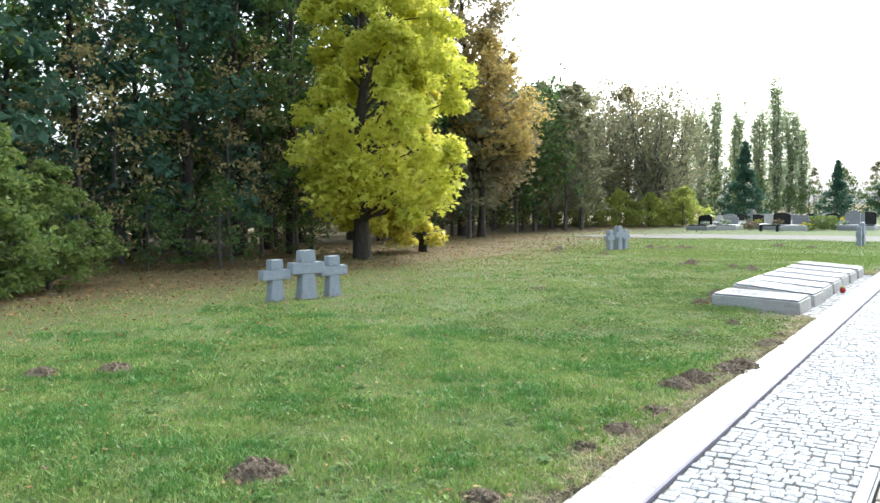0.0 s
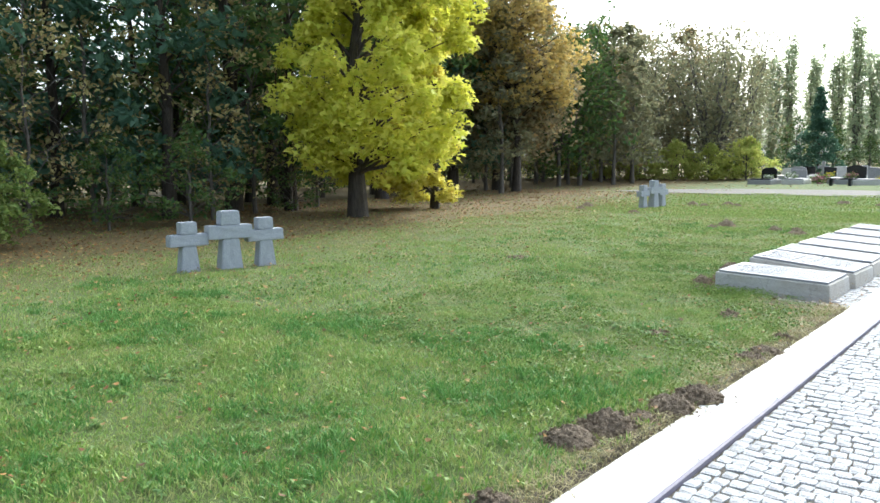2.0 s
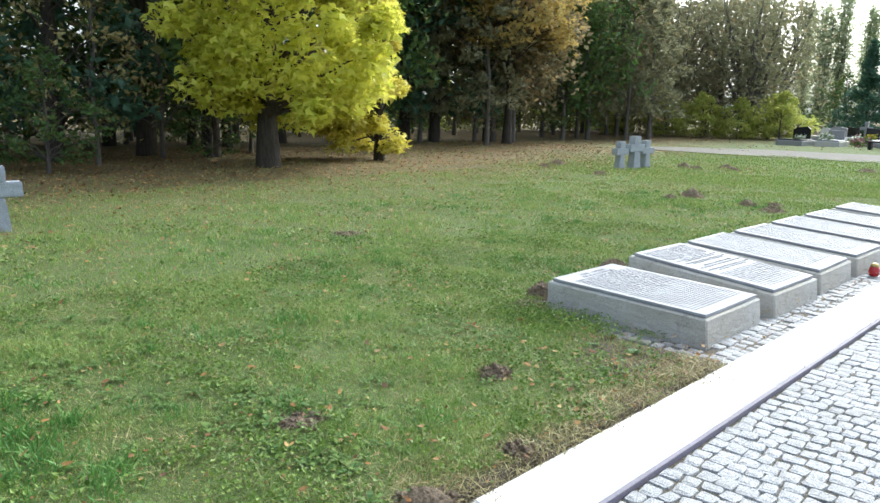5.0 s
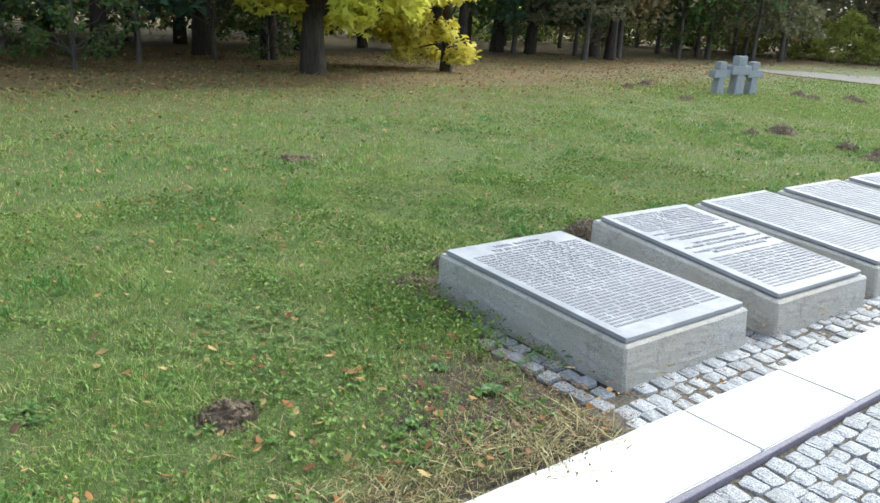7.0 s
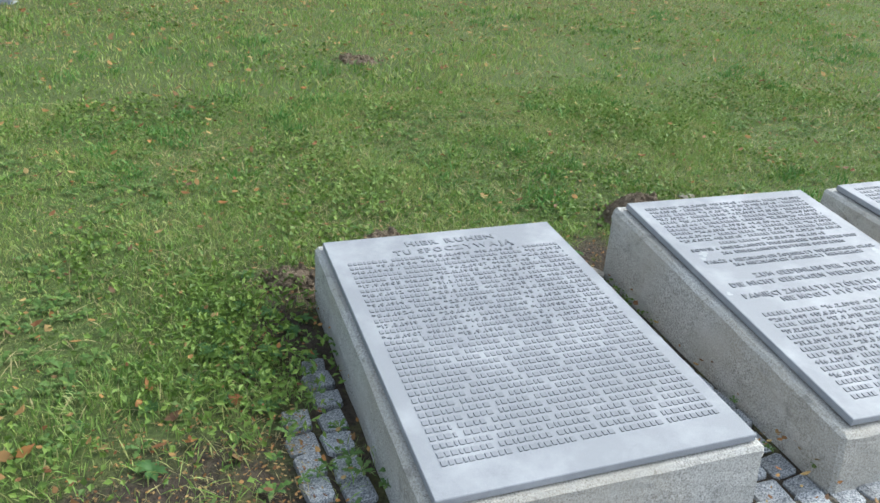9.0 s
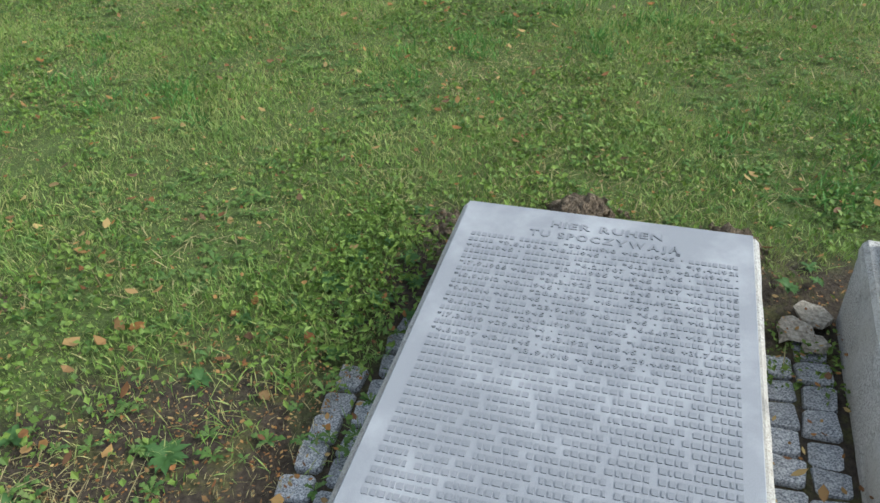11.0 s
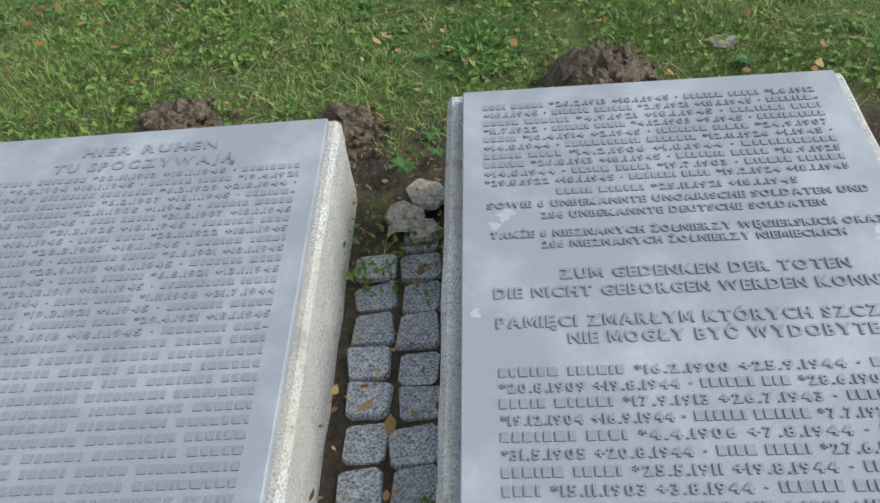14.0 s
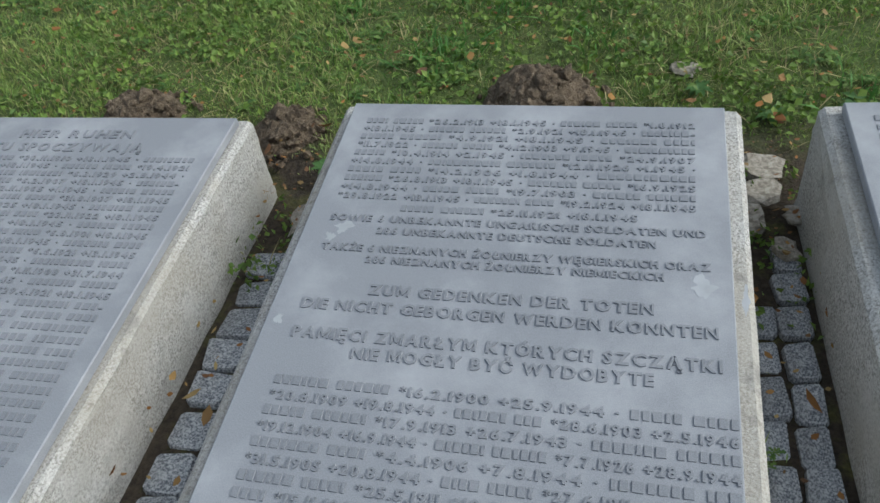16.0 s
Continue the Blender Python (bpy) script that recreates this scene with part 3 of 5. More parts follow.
def memorial_slab(y0, back, front, turn, shift, lines, stains, i):
    th = thing("memorial_slab", pose((SLAB_BACK + SLAB_FRONT) / 2 + shift, y0 + SLAB_W / 2, 0, 0, 0, turn), "low grey concrete grave slab carrying a lettered granite plate", "memorial slab", "row of memorial slabs")
    xm, ym = (SLAB_BACK + SLAB_FRONT) / 2, y0 + SLAB_W / 2
    slope = (front - back) / 1.35
    bm = box_bm(SLAB_BACK - xm, SLAB_FRONT - xm, -SLAB_W / 2, SLAB_W / 2, -0.12, 0.25, 0.012, 1)
    bmesh.ops.subdivide_edges(bm, edges=[e for e in bm.edges if e.calc_length() > 0.3], cuts=14, use_grid_fill=True)
    for v in bm.verts:
        p = v.co.copy()
        v.co.z = -0.12 + (p.z + 0.12) * (back - 0.028 + slope * (p.x + xm - SLAB_BACK) + 0.12) / 0.37
        if p.x > 0.6:
            v.co.x -= 0.02 * min(1.0, max(0.0, p.z / 0.22))
        o = Vector((i * 3.1, 0, 0))
        wob = noise.noise(p * 11 + o) * 0.005 + noise.noise(p * 40 + o) * 0.004
        v.co += Vector((math.copysign(wob, p.x) if abs(p.x) > 0.7 else 0, math.copysign(wob, p.y) if abs(p.y) > 0.49 else 0, wob * 0.5 if p.z > 0.1 else 0))
    part("block", to_mesh("block", bm), M_BLOCK, th, "weathered concrete block with rough worn edges")
    W, L = (0.95 if i == 0 else 0.915), 1.35
    a = math.atan(-slope)
    m = Matrix(((0, -math.cos(a), math.sin(a), SLAB_BACK + 0.036 - xm), (1, 0, 0, -W / 2), (0, math.sin(a), math.cos(a), back), (0, 0, 0, 1)))
    bm = box_bm(0, W, -L, 0, -0.026, 0, 0.0025, 1)
    plate = part("plate", bm, M_PLATE, th, "smooth grey granite plate with raised lettering", m)
    # inset dark sheet: its colour stands for shade in the gap under the plate
    part("gap_shade", box_bm(0.012, W - 0.012, -L + 0.012, -0.012, -0.04, -0.026), M_BED, th, "dark inset sheet for the shade in the gap under the plate", m)
    for t in lines:
        part("inscription", line_mesh(*t), M_LETTER_SHADED, plate)
    for j, (u, v, r, s) in enumerate(stains):
        bm = bmesh.new()
        ring = [bm.verts.new((u + r * (1 + 0.35 * math.sin(3 * a_ + j) + 0.2 * math.sin(7 * a_ + j)) * math.cos(a_), -v + r * s * (1 + 0.4 * math.sin(2 * a_ + j * 2) + 0.15 * math.sin(9 * a_)) * math.sin(a_), 0.0006)) for a_ in [k_ * math.tau / 40 for k_ in range(40)]]
        bm.faces.new(ring)
        part("lime_stain", bm, M_LIME, plate, "thin pale lime stain")
    return th


for i, (y0, back, front, turn, shift) in enumerate(SLABS):
    if i == 0:
        lines, stains = PLATE_ONE, []
    elif i == 1:
        lines, stains = PLATE_TWO, [(0.095, 0.44, 0.018, 1.0), (0.07, 0.47, 0.01, 1.6), (0.858, 0.545, 0.02, 1.1), (0.935, 0.57, 0.006, 5.0), (0.03, 0.7, 0.008, 2.0)]
    else:
        lines, stains = name_lines(0.07, 36, 0.0325, 10 + i), []
    memorial_slab(y0, back, front, turn, shift, lines, stains, i)


# ---- stone crosses ----
def stone_cross(m, h, group, label):
    """A squat cross: head, cross bar a little proud, stem flaring towards the foot."""
    th = thing("stone_cross", m, label, "cross", group)
    s = h / 0.94
    d = 0.105 * s

    def slab(z0, z1, w0, w1, d0, d1, seed):
        bm = box_bm(-1, 1, -1, 1, 0, 1)
        for v in bm.verts:
            t = v.co.z
            w, dd = w0 + (w1 - w0) * t, d0 + (d1 - d0) * t
            v.co = Vector((v.co.x * dd, v.co.y * w, z0 + (z1 - z0) * t))
        bmesh.ops.bevel(bm, geom=list(bm.edges), offset=0.012, segments=2, affect="EDGES")
        bmesh.ops.subdivide_edges(bm, edges=[e for e in bm.edges if e.calc_length() > 0.1], cuts=4, use_grid_fill=True)
        for v in bm.verts:
            v.co += Vector([noise.noise(v.co * 14 + Vector((seed + q, q, 0))) * 0.006 for q in (0, 7, 13)])
        return to_mesh("piece", bm)

    part("stem", slab(-0.1, 0.49 * s, 0.2 * s, 0.135 * s, d * 1.12, d, h * 31), M_CROSS, th)
    part("crossbar", slab(0.49 * s, 0.71 * s, 0.375 * s, 0.365 * s, d * 1.08, d * 1.05, h * 17), M_CROSS, th)
    part("head", slab(0.712 * s, 0.94 * s, 0.165 * s, 0.155 * s, d, d * 0.98, h * 11), M_CROSS, th)
    return th


CROSS_LABEL = "squat rough grey granite cross standing in the grass"
for cx, cy, turn in ((-9.96, 10.5, -13), (-10.62, 28.62, -4), (-2.93, 36.43, 0)):
    g = "group of three stone crosses"
    row = pose(cx, cy, 0.02, 0, 0, turn)
    stone_cross(row @ pose(0, 0, 0, 0, 0, 2), 0.8, g, CROSS_LABEL)
    stone_cross(row @ pose(0.03, 0.68, 0, 0, 0, -1), 0.95, g, "taller " + CROSS_LABEL)
    stone_cross(row @ pose(0, 1.32, 0, 0.6, 0, 1), 0.81, g, CROSS_LABEL)


# ---- heaps of earth ----
def heap(x, y, r, h, name, label):
    seed = x * 3.7 + y * 1.3
    n, rings = 40, 16
    V = [(0, 0, h)]
    for k in range(1, rings + 1):
        f = k / rings
        for a in range(n):
            t = a * math.tau / n
            rr = r * f * (1 + 0.25 * noise.noise(Vector((math.cos(t) * 1.5, math.sin(t) * 1.5, seed))))
            px, py = rr * math.cos(t), rr * math.sin(t)
            z = h * (1 - f * f) ** 1.2
            p = Vector((px + x, py + y, 0))
            lump = noise.noise(p * 5) * 0.7 + noise.noise(p * 11) * 0.4 + abs(noise.noise(p * 22)) * 0.6 + noise.noise(p * 48) * 0.25
            V.append((px, py, z + lump * (0.45 * h + 0.012) * (1 - f ** 4) - 0.02 * f ** 3))
    F = [(0, 1 + a, 1 + (a + 1) % n, 1 + (a + 1) % n) for a in range(n)]
    for k in range(rings - 1):
        for a in range(n):
            b = (a + 1) % n
            F.append((1 + k * n + a, 1 + (k + 1) * n + a, 1 + (k + 1) * n + b, 1 + k * n + b))
    bm = bmesh.new()
    vs = [bm.verts.new(v) for v in V]
    for f in F:
        bm.faces.new([vs[j] for j in dict.fromkeys(f)])
    ob = part(name, to_mesh(name, bm), M_EARTH, at=pose(x, y, 0.02))
    tagged(ob, label, "earth heap", "heaps of earth")
    bm = bmesh.new()
    r_ = random.Random(int(seed * 100))
    for _ in range(int(12 + 110 * r)):
        t, q = r_.uniform(0, math.tau), r * math.sqrt(r_.random()) * 0.95
        size = r_.uniform(0.012, 0.04) * (1 - 0.4 * q / r)
        geo = bmesh.ops.create_icosphere(bm, subdivisions=1, radius=size)
        turn = Euler([r_.uniform(0, 6) for _ in range(3)]).to_matrix()
        up = Vector((q * math.cos(t), q * math.sin(t), h * max(0.0, 1 - (q / r) ** 2) ** 1.2 + size * 0.2))
        for v in geo["verts"]:
            c = v.co * (1 + 0.7 * noise.noise(v.co / size * 1.4 + up * 9))
            v.co = turn @ Vector((c.x, c.y * 0.8, c.z * 0.65)) + up
    tagged(part("loose_earth", to_mesh("loose_earth", bm), M_EARTH, ob, "loose clods of brown earth"), kind="stuff")
    return ob


for x, y, r, h in HEAPS:
    heap(x, y, r, h, "molehill", "crumbly brown molehill pushed up through the lawn")
for x, y, r, h in DUG:
    heap(x, y, r, h, "dug_earth", "dug-over dark earth spilling onto the kerb")


# loose crumbs round the heaps
CR_V, CR_F, cr_n = [], [], 0
cr = np.random.default_rng(3)
OCTA = np.array([(1, 0, 0), (-1, 0, 0), (0, 1, 0), (0, -1, 0), (0, 0, 1), (0, 0, -1)], float)
OCTF = np.array([(0, 2, 4), (2, 1, 4), (1, 3, 4), (3, 0, 4), (2, 0, 5), (1, 2, 5), (3, 1, 5), (0, 3, 5)])
for x, y, r_, h_top in HEAPS + DUG:
    for _ in range(int(60 + 260 * r_)):
        a_, q_ = cr.uniform(0, math.tau), r_ * math.sqrt(cr.random()) * 1.3
        s_ = cr.uniform(0.005, 0.02)
        zz = max(0.0, h_top * max(0.0, 1 - (q_ / r_) ** 2) ** 1.2) + 0.02
        CR_V.append(OCTA * s_ * cr.uniform(0.5, 1.2, (6, 3)) @ np.array(Euler(cr.uniform(0, 6, 3)).to_matrix()) + (x + q_ * math.cos(a_), y + q_ * math.sin(a_), zz))
        CR_F.append(OCTF + cr_n)
        cr_n += 6
spill_y = cr.uniform(1.0, 13.4, 9000)
spill_x = -1.0 + 0.075 * np.abs(cr.normal(size=9000)) * np.clip(0.35 + fbm(spill_y * 2.2, spill_y * 0 + 1.0, 17, 4), 0.0, 1.2) - 0.05
for x, y in zip(spill_x, spill_y):
    if -1.04 < x < -0.7 and cr.random() < 0.6:
        CR_V.append(OCTA * cr.uniform(0.0015, 0.0065) * cr.uniform(0.5, 1.3, (6, 3)) + (x, y, 0.03))
        CR_F.append(OCTF + cr_n)
        cr_n += 6
crumbs = part("earth_crumbs", mesh_np("earth_crumbs", np.concatenate(CR_V), np.concatenate(CR_F)), M_EARTH)
tagged(crumbs, "loose crumbs of brown earth round the heaps", "earth", kind="stuff")


# ---- small things ----
def lathe(profile, n=20):
    bm = bmesh.new()
    rings = [[bm.verts.new((r * math.cos(a * math.tau / n), r * math.sin(a * math.tau / n), z)) for a in range(n)] for r, z in profile]
    for a, b in zip(rings, rings[1:]):
        for k in range(n):
            bm.faces.new((a[k], a[(k + 1) % n], b[(k + 1) % n], b[k]))
    bm.faces.new(list(reversed(rings[0])))
    bm.faces.new(rings[-1])
    return bm


candle = thing("grave_candle", pose(-1.15, 17.62, 0.005), "red glass grave candle with a lid on the cobbles", "candle")
part("jar", to_mesh("jar", lathe([(0.035, 0), (0.05, 0.01), (0.055, 0.05), (0.05, 0.09), (0.04, 0.105)]), True), M_RED, candle, "red ribbed glass jar")
part("lid", to_mesh("lid", lathe([(0.043, 0.105), (0.045, 0.115), (0.03, 0.135), (0.012, 0.145)]), True), M_GOLD, candle, "dull gold cap")


# ---- leaves and trees ----
def leaf_quads(cen, size, r, flat=0.35, aspect=0.62):
    """Folded kite-shaped leaves at the given centres."""
    n = len(cen)
    d = r.normal(size=(n, 3))
    d[:, 2] *= 0.7
    d /= np.linalg.norm(d, axis=1)[:, None]
    up = r.normal(size=(n, 3)) * flat * 2 + np.array([0, 0, 1.0])
    s = np.cross(d, up)
    s /= np.linalg.norm(s, axis=1)[:, None] + 1e-6
    u = np.cross(s, d)
    L = (size * r.uniform(0.6, 1.25, n))[:, None]
    w = L * aspect * 0.5
    V = np.stack([cen - d * L * 0.5, cen + s * w + d * L * 0.05 + u * L * 0.12, cen + d * L * 0.5 - u * L * 0.08, cen - s * w + d * L * 0.05 + u * L * 0.12], 1)
    return V.reshape(-1, 3), np.arange(n * 4).reshape(-1, 4)


def leaf_stars(cen, size, r):
    """Pointed lobed leaves, three kites fanned from one stalk each."""
    n = len(cen)
    d = r.normal(size=(n, 3))
    d[:, 2] = d[:, 2] * 0.5 - 0.5
    d /= np.linalg.norm(d, axis=1)[:, None]
    up = r.normal(size=(n, 3)) * 0.6 + np.array([0, 0, 1.0])
    s = np.cross(d, up)
    s /= np.linalg.norm(s, axis=1)[:, None] + 1e-6
    L = (size * r.uniform(0.6, 1.2, n))[:, None]
    b = cen - d * L * 0.35
    a1, a2 = d * 0.45 + s * 0.7, d * 0.45 - s * 0.7
    V = np.stack([b, b + a1 * L * 0.78, b + d * L * 0.45 + s * L * 0.16, b + d * L, b + d * L * 0.45 - s * L * 0.16, b + a2 * L * 0.78], 1)
    return V.reshape(-1, 3), np.arange(n * 6).reshape(-1, 6)


def tubes(lines, sides=6):
    """Tapered tubes along polylines of (x, y, z, radius)."""
    V, F, n = [], [], 0
    for pts in lines:
        pts = np.asarray(pts, float)
        for k, p in enumerate(pts):
            t = pts[min(k + 1, len(pts) - 1), :3] - pts[max(k - 1, 0), :3]
            t /= np.linalg.norm(t) + 1e-9
            a = np.cross(t, (0.3, 1, 0.2))
            a /= np.linalg.norm(a)
            b = np.cross(t, a)
            for q in range(sides):
                w = q * math.tau / sides
                V.append(p[:3] + p[3] * (math.cos(w) * a + math.sin(w) * b))
        for k in range(len(pts) - 1):
            for q in range(sides):
                z = n + k * sides
                F.append((z + q, z + (q + 1) % sides, z + sides + (q + 1) % sides, z + sides + q))
        n += len(pts) * sides
    return np.array(V), np.array(F)


def bent(p, q, r0, r1, r, k=5, sag=0.08):
    p, q = np.array(p, float), np.array(q, float)
    out = []
    L = np.linalg.norm(q - p)
    off = r.normal(size=(k + 1, 3)) * sag * L * 0.5
    for i in range(k + 1):
        t = i / k
        c = p + (q - p) * t + off[i] * math.sin(t * math.pi)
        c[2] += 0.12 * L * math.sin(t * math.pi)
        out.append((*c, r0 + (r1 - r0) * t))
    return out


def tree_mesh(seed, height, trunk_r, base, radius, clumps, per, leaf, top=0.35, shape=1.0, clump_r=0.3, star=False, lean=0.0, low=0.0, hang=0.0, off=(0.0, 0.0)):
    """Trunk with limbs, and a crown of leaves gathered in clumps with gaps between them."""
    r = np.random.default_rng(seed)
    lx, ly = r.normal(size=2) * lean * height
    spine = []
    for k in range(9):
        t = k / 8
        spine.append((lx * t * t + 0.02 * height * r.normal() * t, ly * t * t + 0.02 * height * r.normal() * t, height * 0.93 * t - 0.1, trunk_r * (1 - t) ** 0.85 + 0.012 + (0.35 * trunk_r if k == 0 else 0)))
    sp = np.array(spine)
    lines, C, R = [spine], [], []
    for k in range(clumps):
        t = (k + 0.5) / clumps
        z = base + (height - base) * t
        prof = (math.sin(math.pi * min(1, (t * 0.86 + 0.14)) ** shape)) ** 0.7 * (1 - top * t)
        rad = radius * prof * math.sqrt(r.uniform(0.12, 1.0))
        a = k * 2.399 + r.uniform(-0.5, 0.5)
        j = np.interp(z, sp[:, 2], sp[:, 0]), np.interp(z, sp[:, 2], sp[:, 1])
        c = np.array([j[0] + rad * math.cos(a) + off[0] * prof, j[1] + rad * math.sin(a) + off[1] * prof, z - hang * rad + r.normal() * 0.03 * height])
        c[2] = max(c[2], low)
        zs = max(base * 0.75, min(z - rad * 0.7, height * 0.86))
        root = [np.interp(zs, sp[:, 2], sp[:, i]) for i in (0, 1)] + [zs]
        if k % 2 == 0 or clumps < 40:
            lines.append(bent(root, c, max(0.012, trunk_r * 0.32 * (1 - t * 0.7)), 0.008, r))
        C.append(c)
        R.append(radius * clump_r * r.uniform(0.7, 1.3) * (1 - 0.35 * t))
    cen = []
    for c, q in zip(C, R):
        d = r.normal(size=(per, 3))
        d /= np.linalg.norm(d, axis=1)[:, None]
        d *= (r.random(per) ** 0.45)[:, None] * q
        d[:, 2] *= 0.8 if star else 0.62
        d[:, 2] -= 0.35 * q * (np.hypot(d[:, 0], d[:, 1]) / q) ** 2
        cen.append(c + d)
    cen = np.concatenate(cen)
    cen = cen[cen[:, 2] > max(0.1, low * 0.7)]
    lv, lf = leaf_stars(cen, leaf, r) if star else leaf_quads(cen, leaf, r)
    tv, tf = tubes(lines, 6 if height > 3 else 4)
    return mesh_np("trunk", tv, tf, True), mesh_np("crown", lv, lf)


def vase_mesh(seed, height, trunk_r, fork, radius, stems, tufts, per, leaf, tuft_r, start=0.3):
    """A tree of several upright stems from a low fork, feathered with small tufts of leaves."""
    r = np.random.default_rng(seed)
    lines = [[(0, 0, -0.1, trunk_r * 1.3), (0, 0, fork * 0.5, trunk_r), (0.03, 0.02, fork, trunk_r * 0.85)]]
    cen = []
    for k in range(stems):
        a = k * math.tau / stems + r.uniform(-0.5, 0.5)
        rad = radius * r.uniform(0.25, 1.0)
        end = np.array([rad * math.cos(a), rad * math.sin(a), height * r.uniform(0.72, 1.0) * (1 - 0.12 * rad / radius)])
        root = np.array([0.03, 0.02, fork * r.uniform(0.8, 1.0)])
        pts = []
        for j in range(8):
            t = j / 7
            p = root + (end - root) * np.array([t ** 0.8, t ** 0.8, t]) + r.normal(size=3) * 0.012 * height * math.sin(t * math.pi)
            pts.append((*p, trunk_r * 0.55 * (1 - t) + 0.012))
        lines.append(pts)
        pts = np.array(pts)
        for q in range(tufts):
            t = start + (1 - start) * (q + r.random()) / tufts
            p = np.array([np.interp(t * 7, range(8), pts[:, i]) for i in range(3)])
            w = radius * 0.42 * (1.15 - t)
            c = p + r.normal(size=3) * (w, w, w * 0.7)
            if q % 2 == 0:
                lines.append([(*p, 0.022), (*(p * 0.4 + c * 0.6 + (0, 0, 0.1)), 0.014), (*c, 0.007)])
            d = r.normal(size=(per, 3)) * tuft_r * r.uniform(0.6, 1.3) * (0.8, 0.8, 1.0)
            cen.append(c + d)
    cen = np.concatenate(cen)
    cen = cen[cen[:, 2] > 0.5]
    lv, lf = leaf_quads(cen, leaf, r)
    tv, tf = tubes(lines, 5)
    return mesh_np("trunk", tv, tf, True), mesh_np("crown", lv, lf)


def tree(name, meshes, m, bark_m, leaf_m, label, category="tree", group="", crown="crown", trunk="trunk"):
    th = thing(name, m, label, category, group)
    part(trunk, meshes[0], bark_m, th)
    part(crown, meshes[1], leaf_m, th)
    return th


# the yellow maples at the wood's edge
tree("maple_tree", tree_mesh(11, 13.4, 0.25, 1.7, 3.3, 190, 180, 0.26, 0.35, 0.9, 0.2, True, 0.01, 1.3, 0.1, (0.45, 0.5)), pose(-16.05, 20.32, 0), M_BARK, M_MAPLE, "large maple in bright yellow autumn leaf at the lawn's edge")
tree("maple_tree", tree_mesh(12, 9.4, 0.14, 0.7, 1.75, 100, 150, 0.24, 0.4, 0.9, 0.26, True, 0.01, 0.4, 0.3, (-0.6, -0.65)), pose(-16.85, 24.95, 0), M_BARK, M_MAPLE_OLD, "smaller maple with golden leaves hanging to the grass")
tree("maple_tree", tree_mesh(13, 11.0, 0.2, 4.9, 3.9, 100, 84, 0.27, 0.1, 0.8, 0.22, True, 0.02, 4.2, 0.1), pose(-22.2, 38.1, 0), M_BARK, M_GOLDLEAF, "maple with thinning brown-gold leaves before the grove")
tree("maple_tree", tree_mesh(14, 17.0, 0.26, 4.2, 4.4, 120, 84, 0.34, 0.3, 0.9, 0.24, True, 0.02, 4.0), pose(-23.9, 38.85, 0), M_BARK, M_GROVE, "tall maple in dull olive and brown leaf")

# the dark wood
WOOD = [tree_mesh(20 + k, h, tr, b, rad, cl, 60, 0.34, 0.25, 0.85, 0.3, False, 0.02, 1.2) for k, (h, tr, b, rad, cl) in enumerate([(17, 0.2, 3.0, 3.6, 60), (15, 0.17, 2.2, 3.2, 56), (19, 0.24, 4.5, 3.9, 62), (14, 0.14, 1.6, 3.0, 52)])]
PINES = [tree_mesh(30 + k, 15 + 2 * k, 0.18, 1.5, 3.0, 70, 66, 0.32, 0.75, 0.7, 0.28, False, 0.01, 0.8, 0.25) for k in range(2)]
w_rng = random.Random(4)
for gx_ in range(8):
    for gy_ in range(15):
        x = -20.6 - gx_ * 3.1 + w_rng.uniform(-1.1, 1.1)
        y = -10 + gy_ * 3.2 + w_rng.uniform(-1.2, 1.2)
        if w_rng.random() < (0.12 if gx_ < 3 else 0.72) or (y > 22 and x > -22.5):
            continue
        s = w_rng.uniform(0.85, 1.15)
        m = pose(x, y, 0, 0, 0, w_rng.uniform(0, 360)) @ Matrix.Scale(s, 4)
        if w_rng.random() < 0.24:
            ob = tree("spruce_tree", PINES[w_rng.randrange(2)], m, M_BARK, M_PINE, "dark blue-green conifer deep in the wood", "tree", "trees of the wood")
        else:
            ob = tree("wood_tree", WOOD[w_rng.randrange(4)], m, M_BARK, M_DARKLEAF, "dark green broadleaf tree of the dense wood", "tree", "trees of the wood")

# understorey
SPRAY = tree_mesh(41, 6.5, 0.05, 1.0, 2.1, 34, 26, 0.17, 0.3, 0.9, 0.3, False, 0.03, 0.6)
for x, y, s, a in ((-19.06, 17.24, 1.0, 0), (-20.07, 19.56, 1.15, 120), (-18.93, 11.88, 0.95, 230), (-21.18, 14.68, 1.3, 40), (-21.0, 23.09, 1.1, 300)):
    tree("sapling", SPRAY, pose(x, y, 0, 0, 0, a) @ Matrix.Scale(s, 4), M_GREYBARK, M_AUTUMN, "thin sapling with sparse yellow-brown leaves", "tree", "saplings before the wood")
SHRUB = tree_mesh(43, 2.6, 0.05, 0.4, 1.7, 30, 45, 0.14, 0.3, 0.9, 0.26, False, 0.03, 0.3, 0.1)
for x, y, s in ((-17.33, 15.37, 1.0), (-18.28, 13.58, 0.9), (-19.54, 9.57, 1.1), (-20.09, 21.11, 0.9)):
    tree("shrub", SHRUB, pose(x, y, 0, 0, 0, x * 77 % 360) @ Matrix.Scale(s, 4), M_GREYBARK, M_DARKLEAF, "low dark green shrub with spreading twigs", "shrub", "shrubs before the wood")
for k in range(44):
    x, y = (-27.5 - 3.2 * (k % 3) + w_rng.uniform(-0.8, 0.8), -12 + 1.15 * k + w_rng.uniform(-0.5, 0.5)) if k < 36 else (-40.5 + w_rng.uniform(-1, 1), 34 + 3.6 * (k - 36))
    tree("shrub", SHRUB, pose(x, y, 0, 0, 0, k * 47) @ Matrix.Scale(w_rng.uniform(1.6, 2.3), 4), M_GREYBARK, M_DARKLEAF, "dark green thicket shrub closing the wood", "shrub", "thicket deep in the wood")
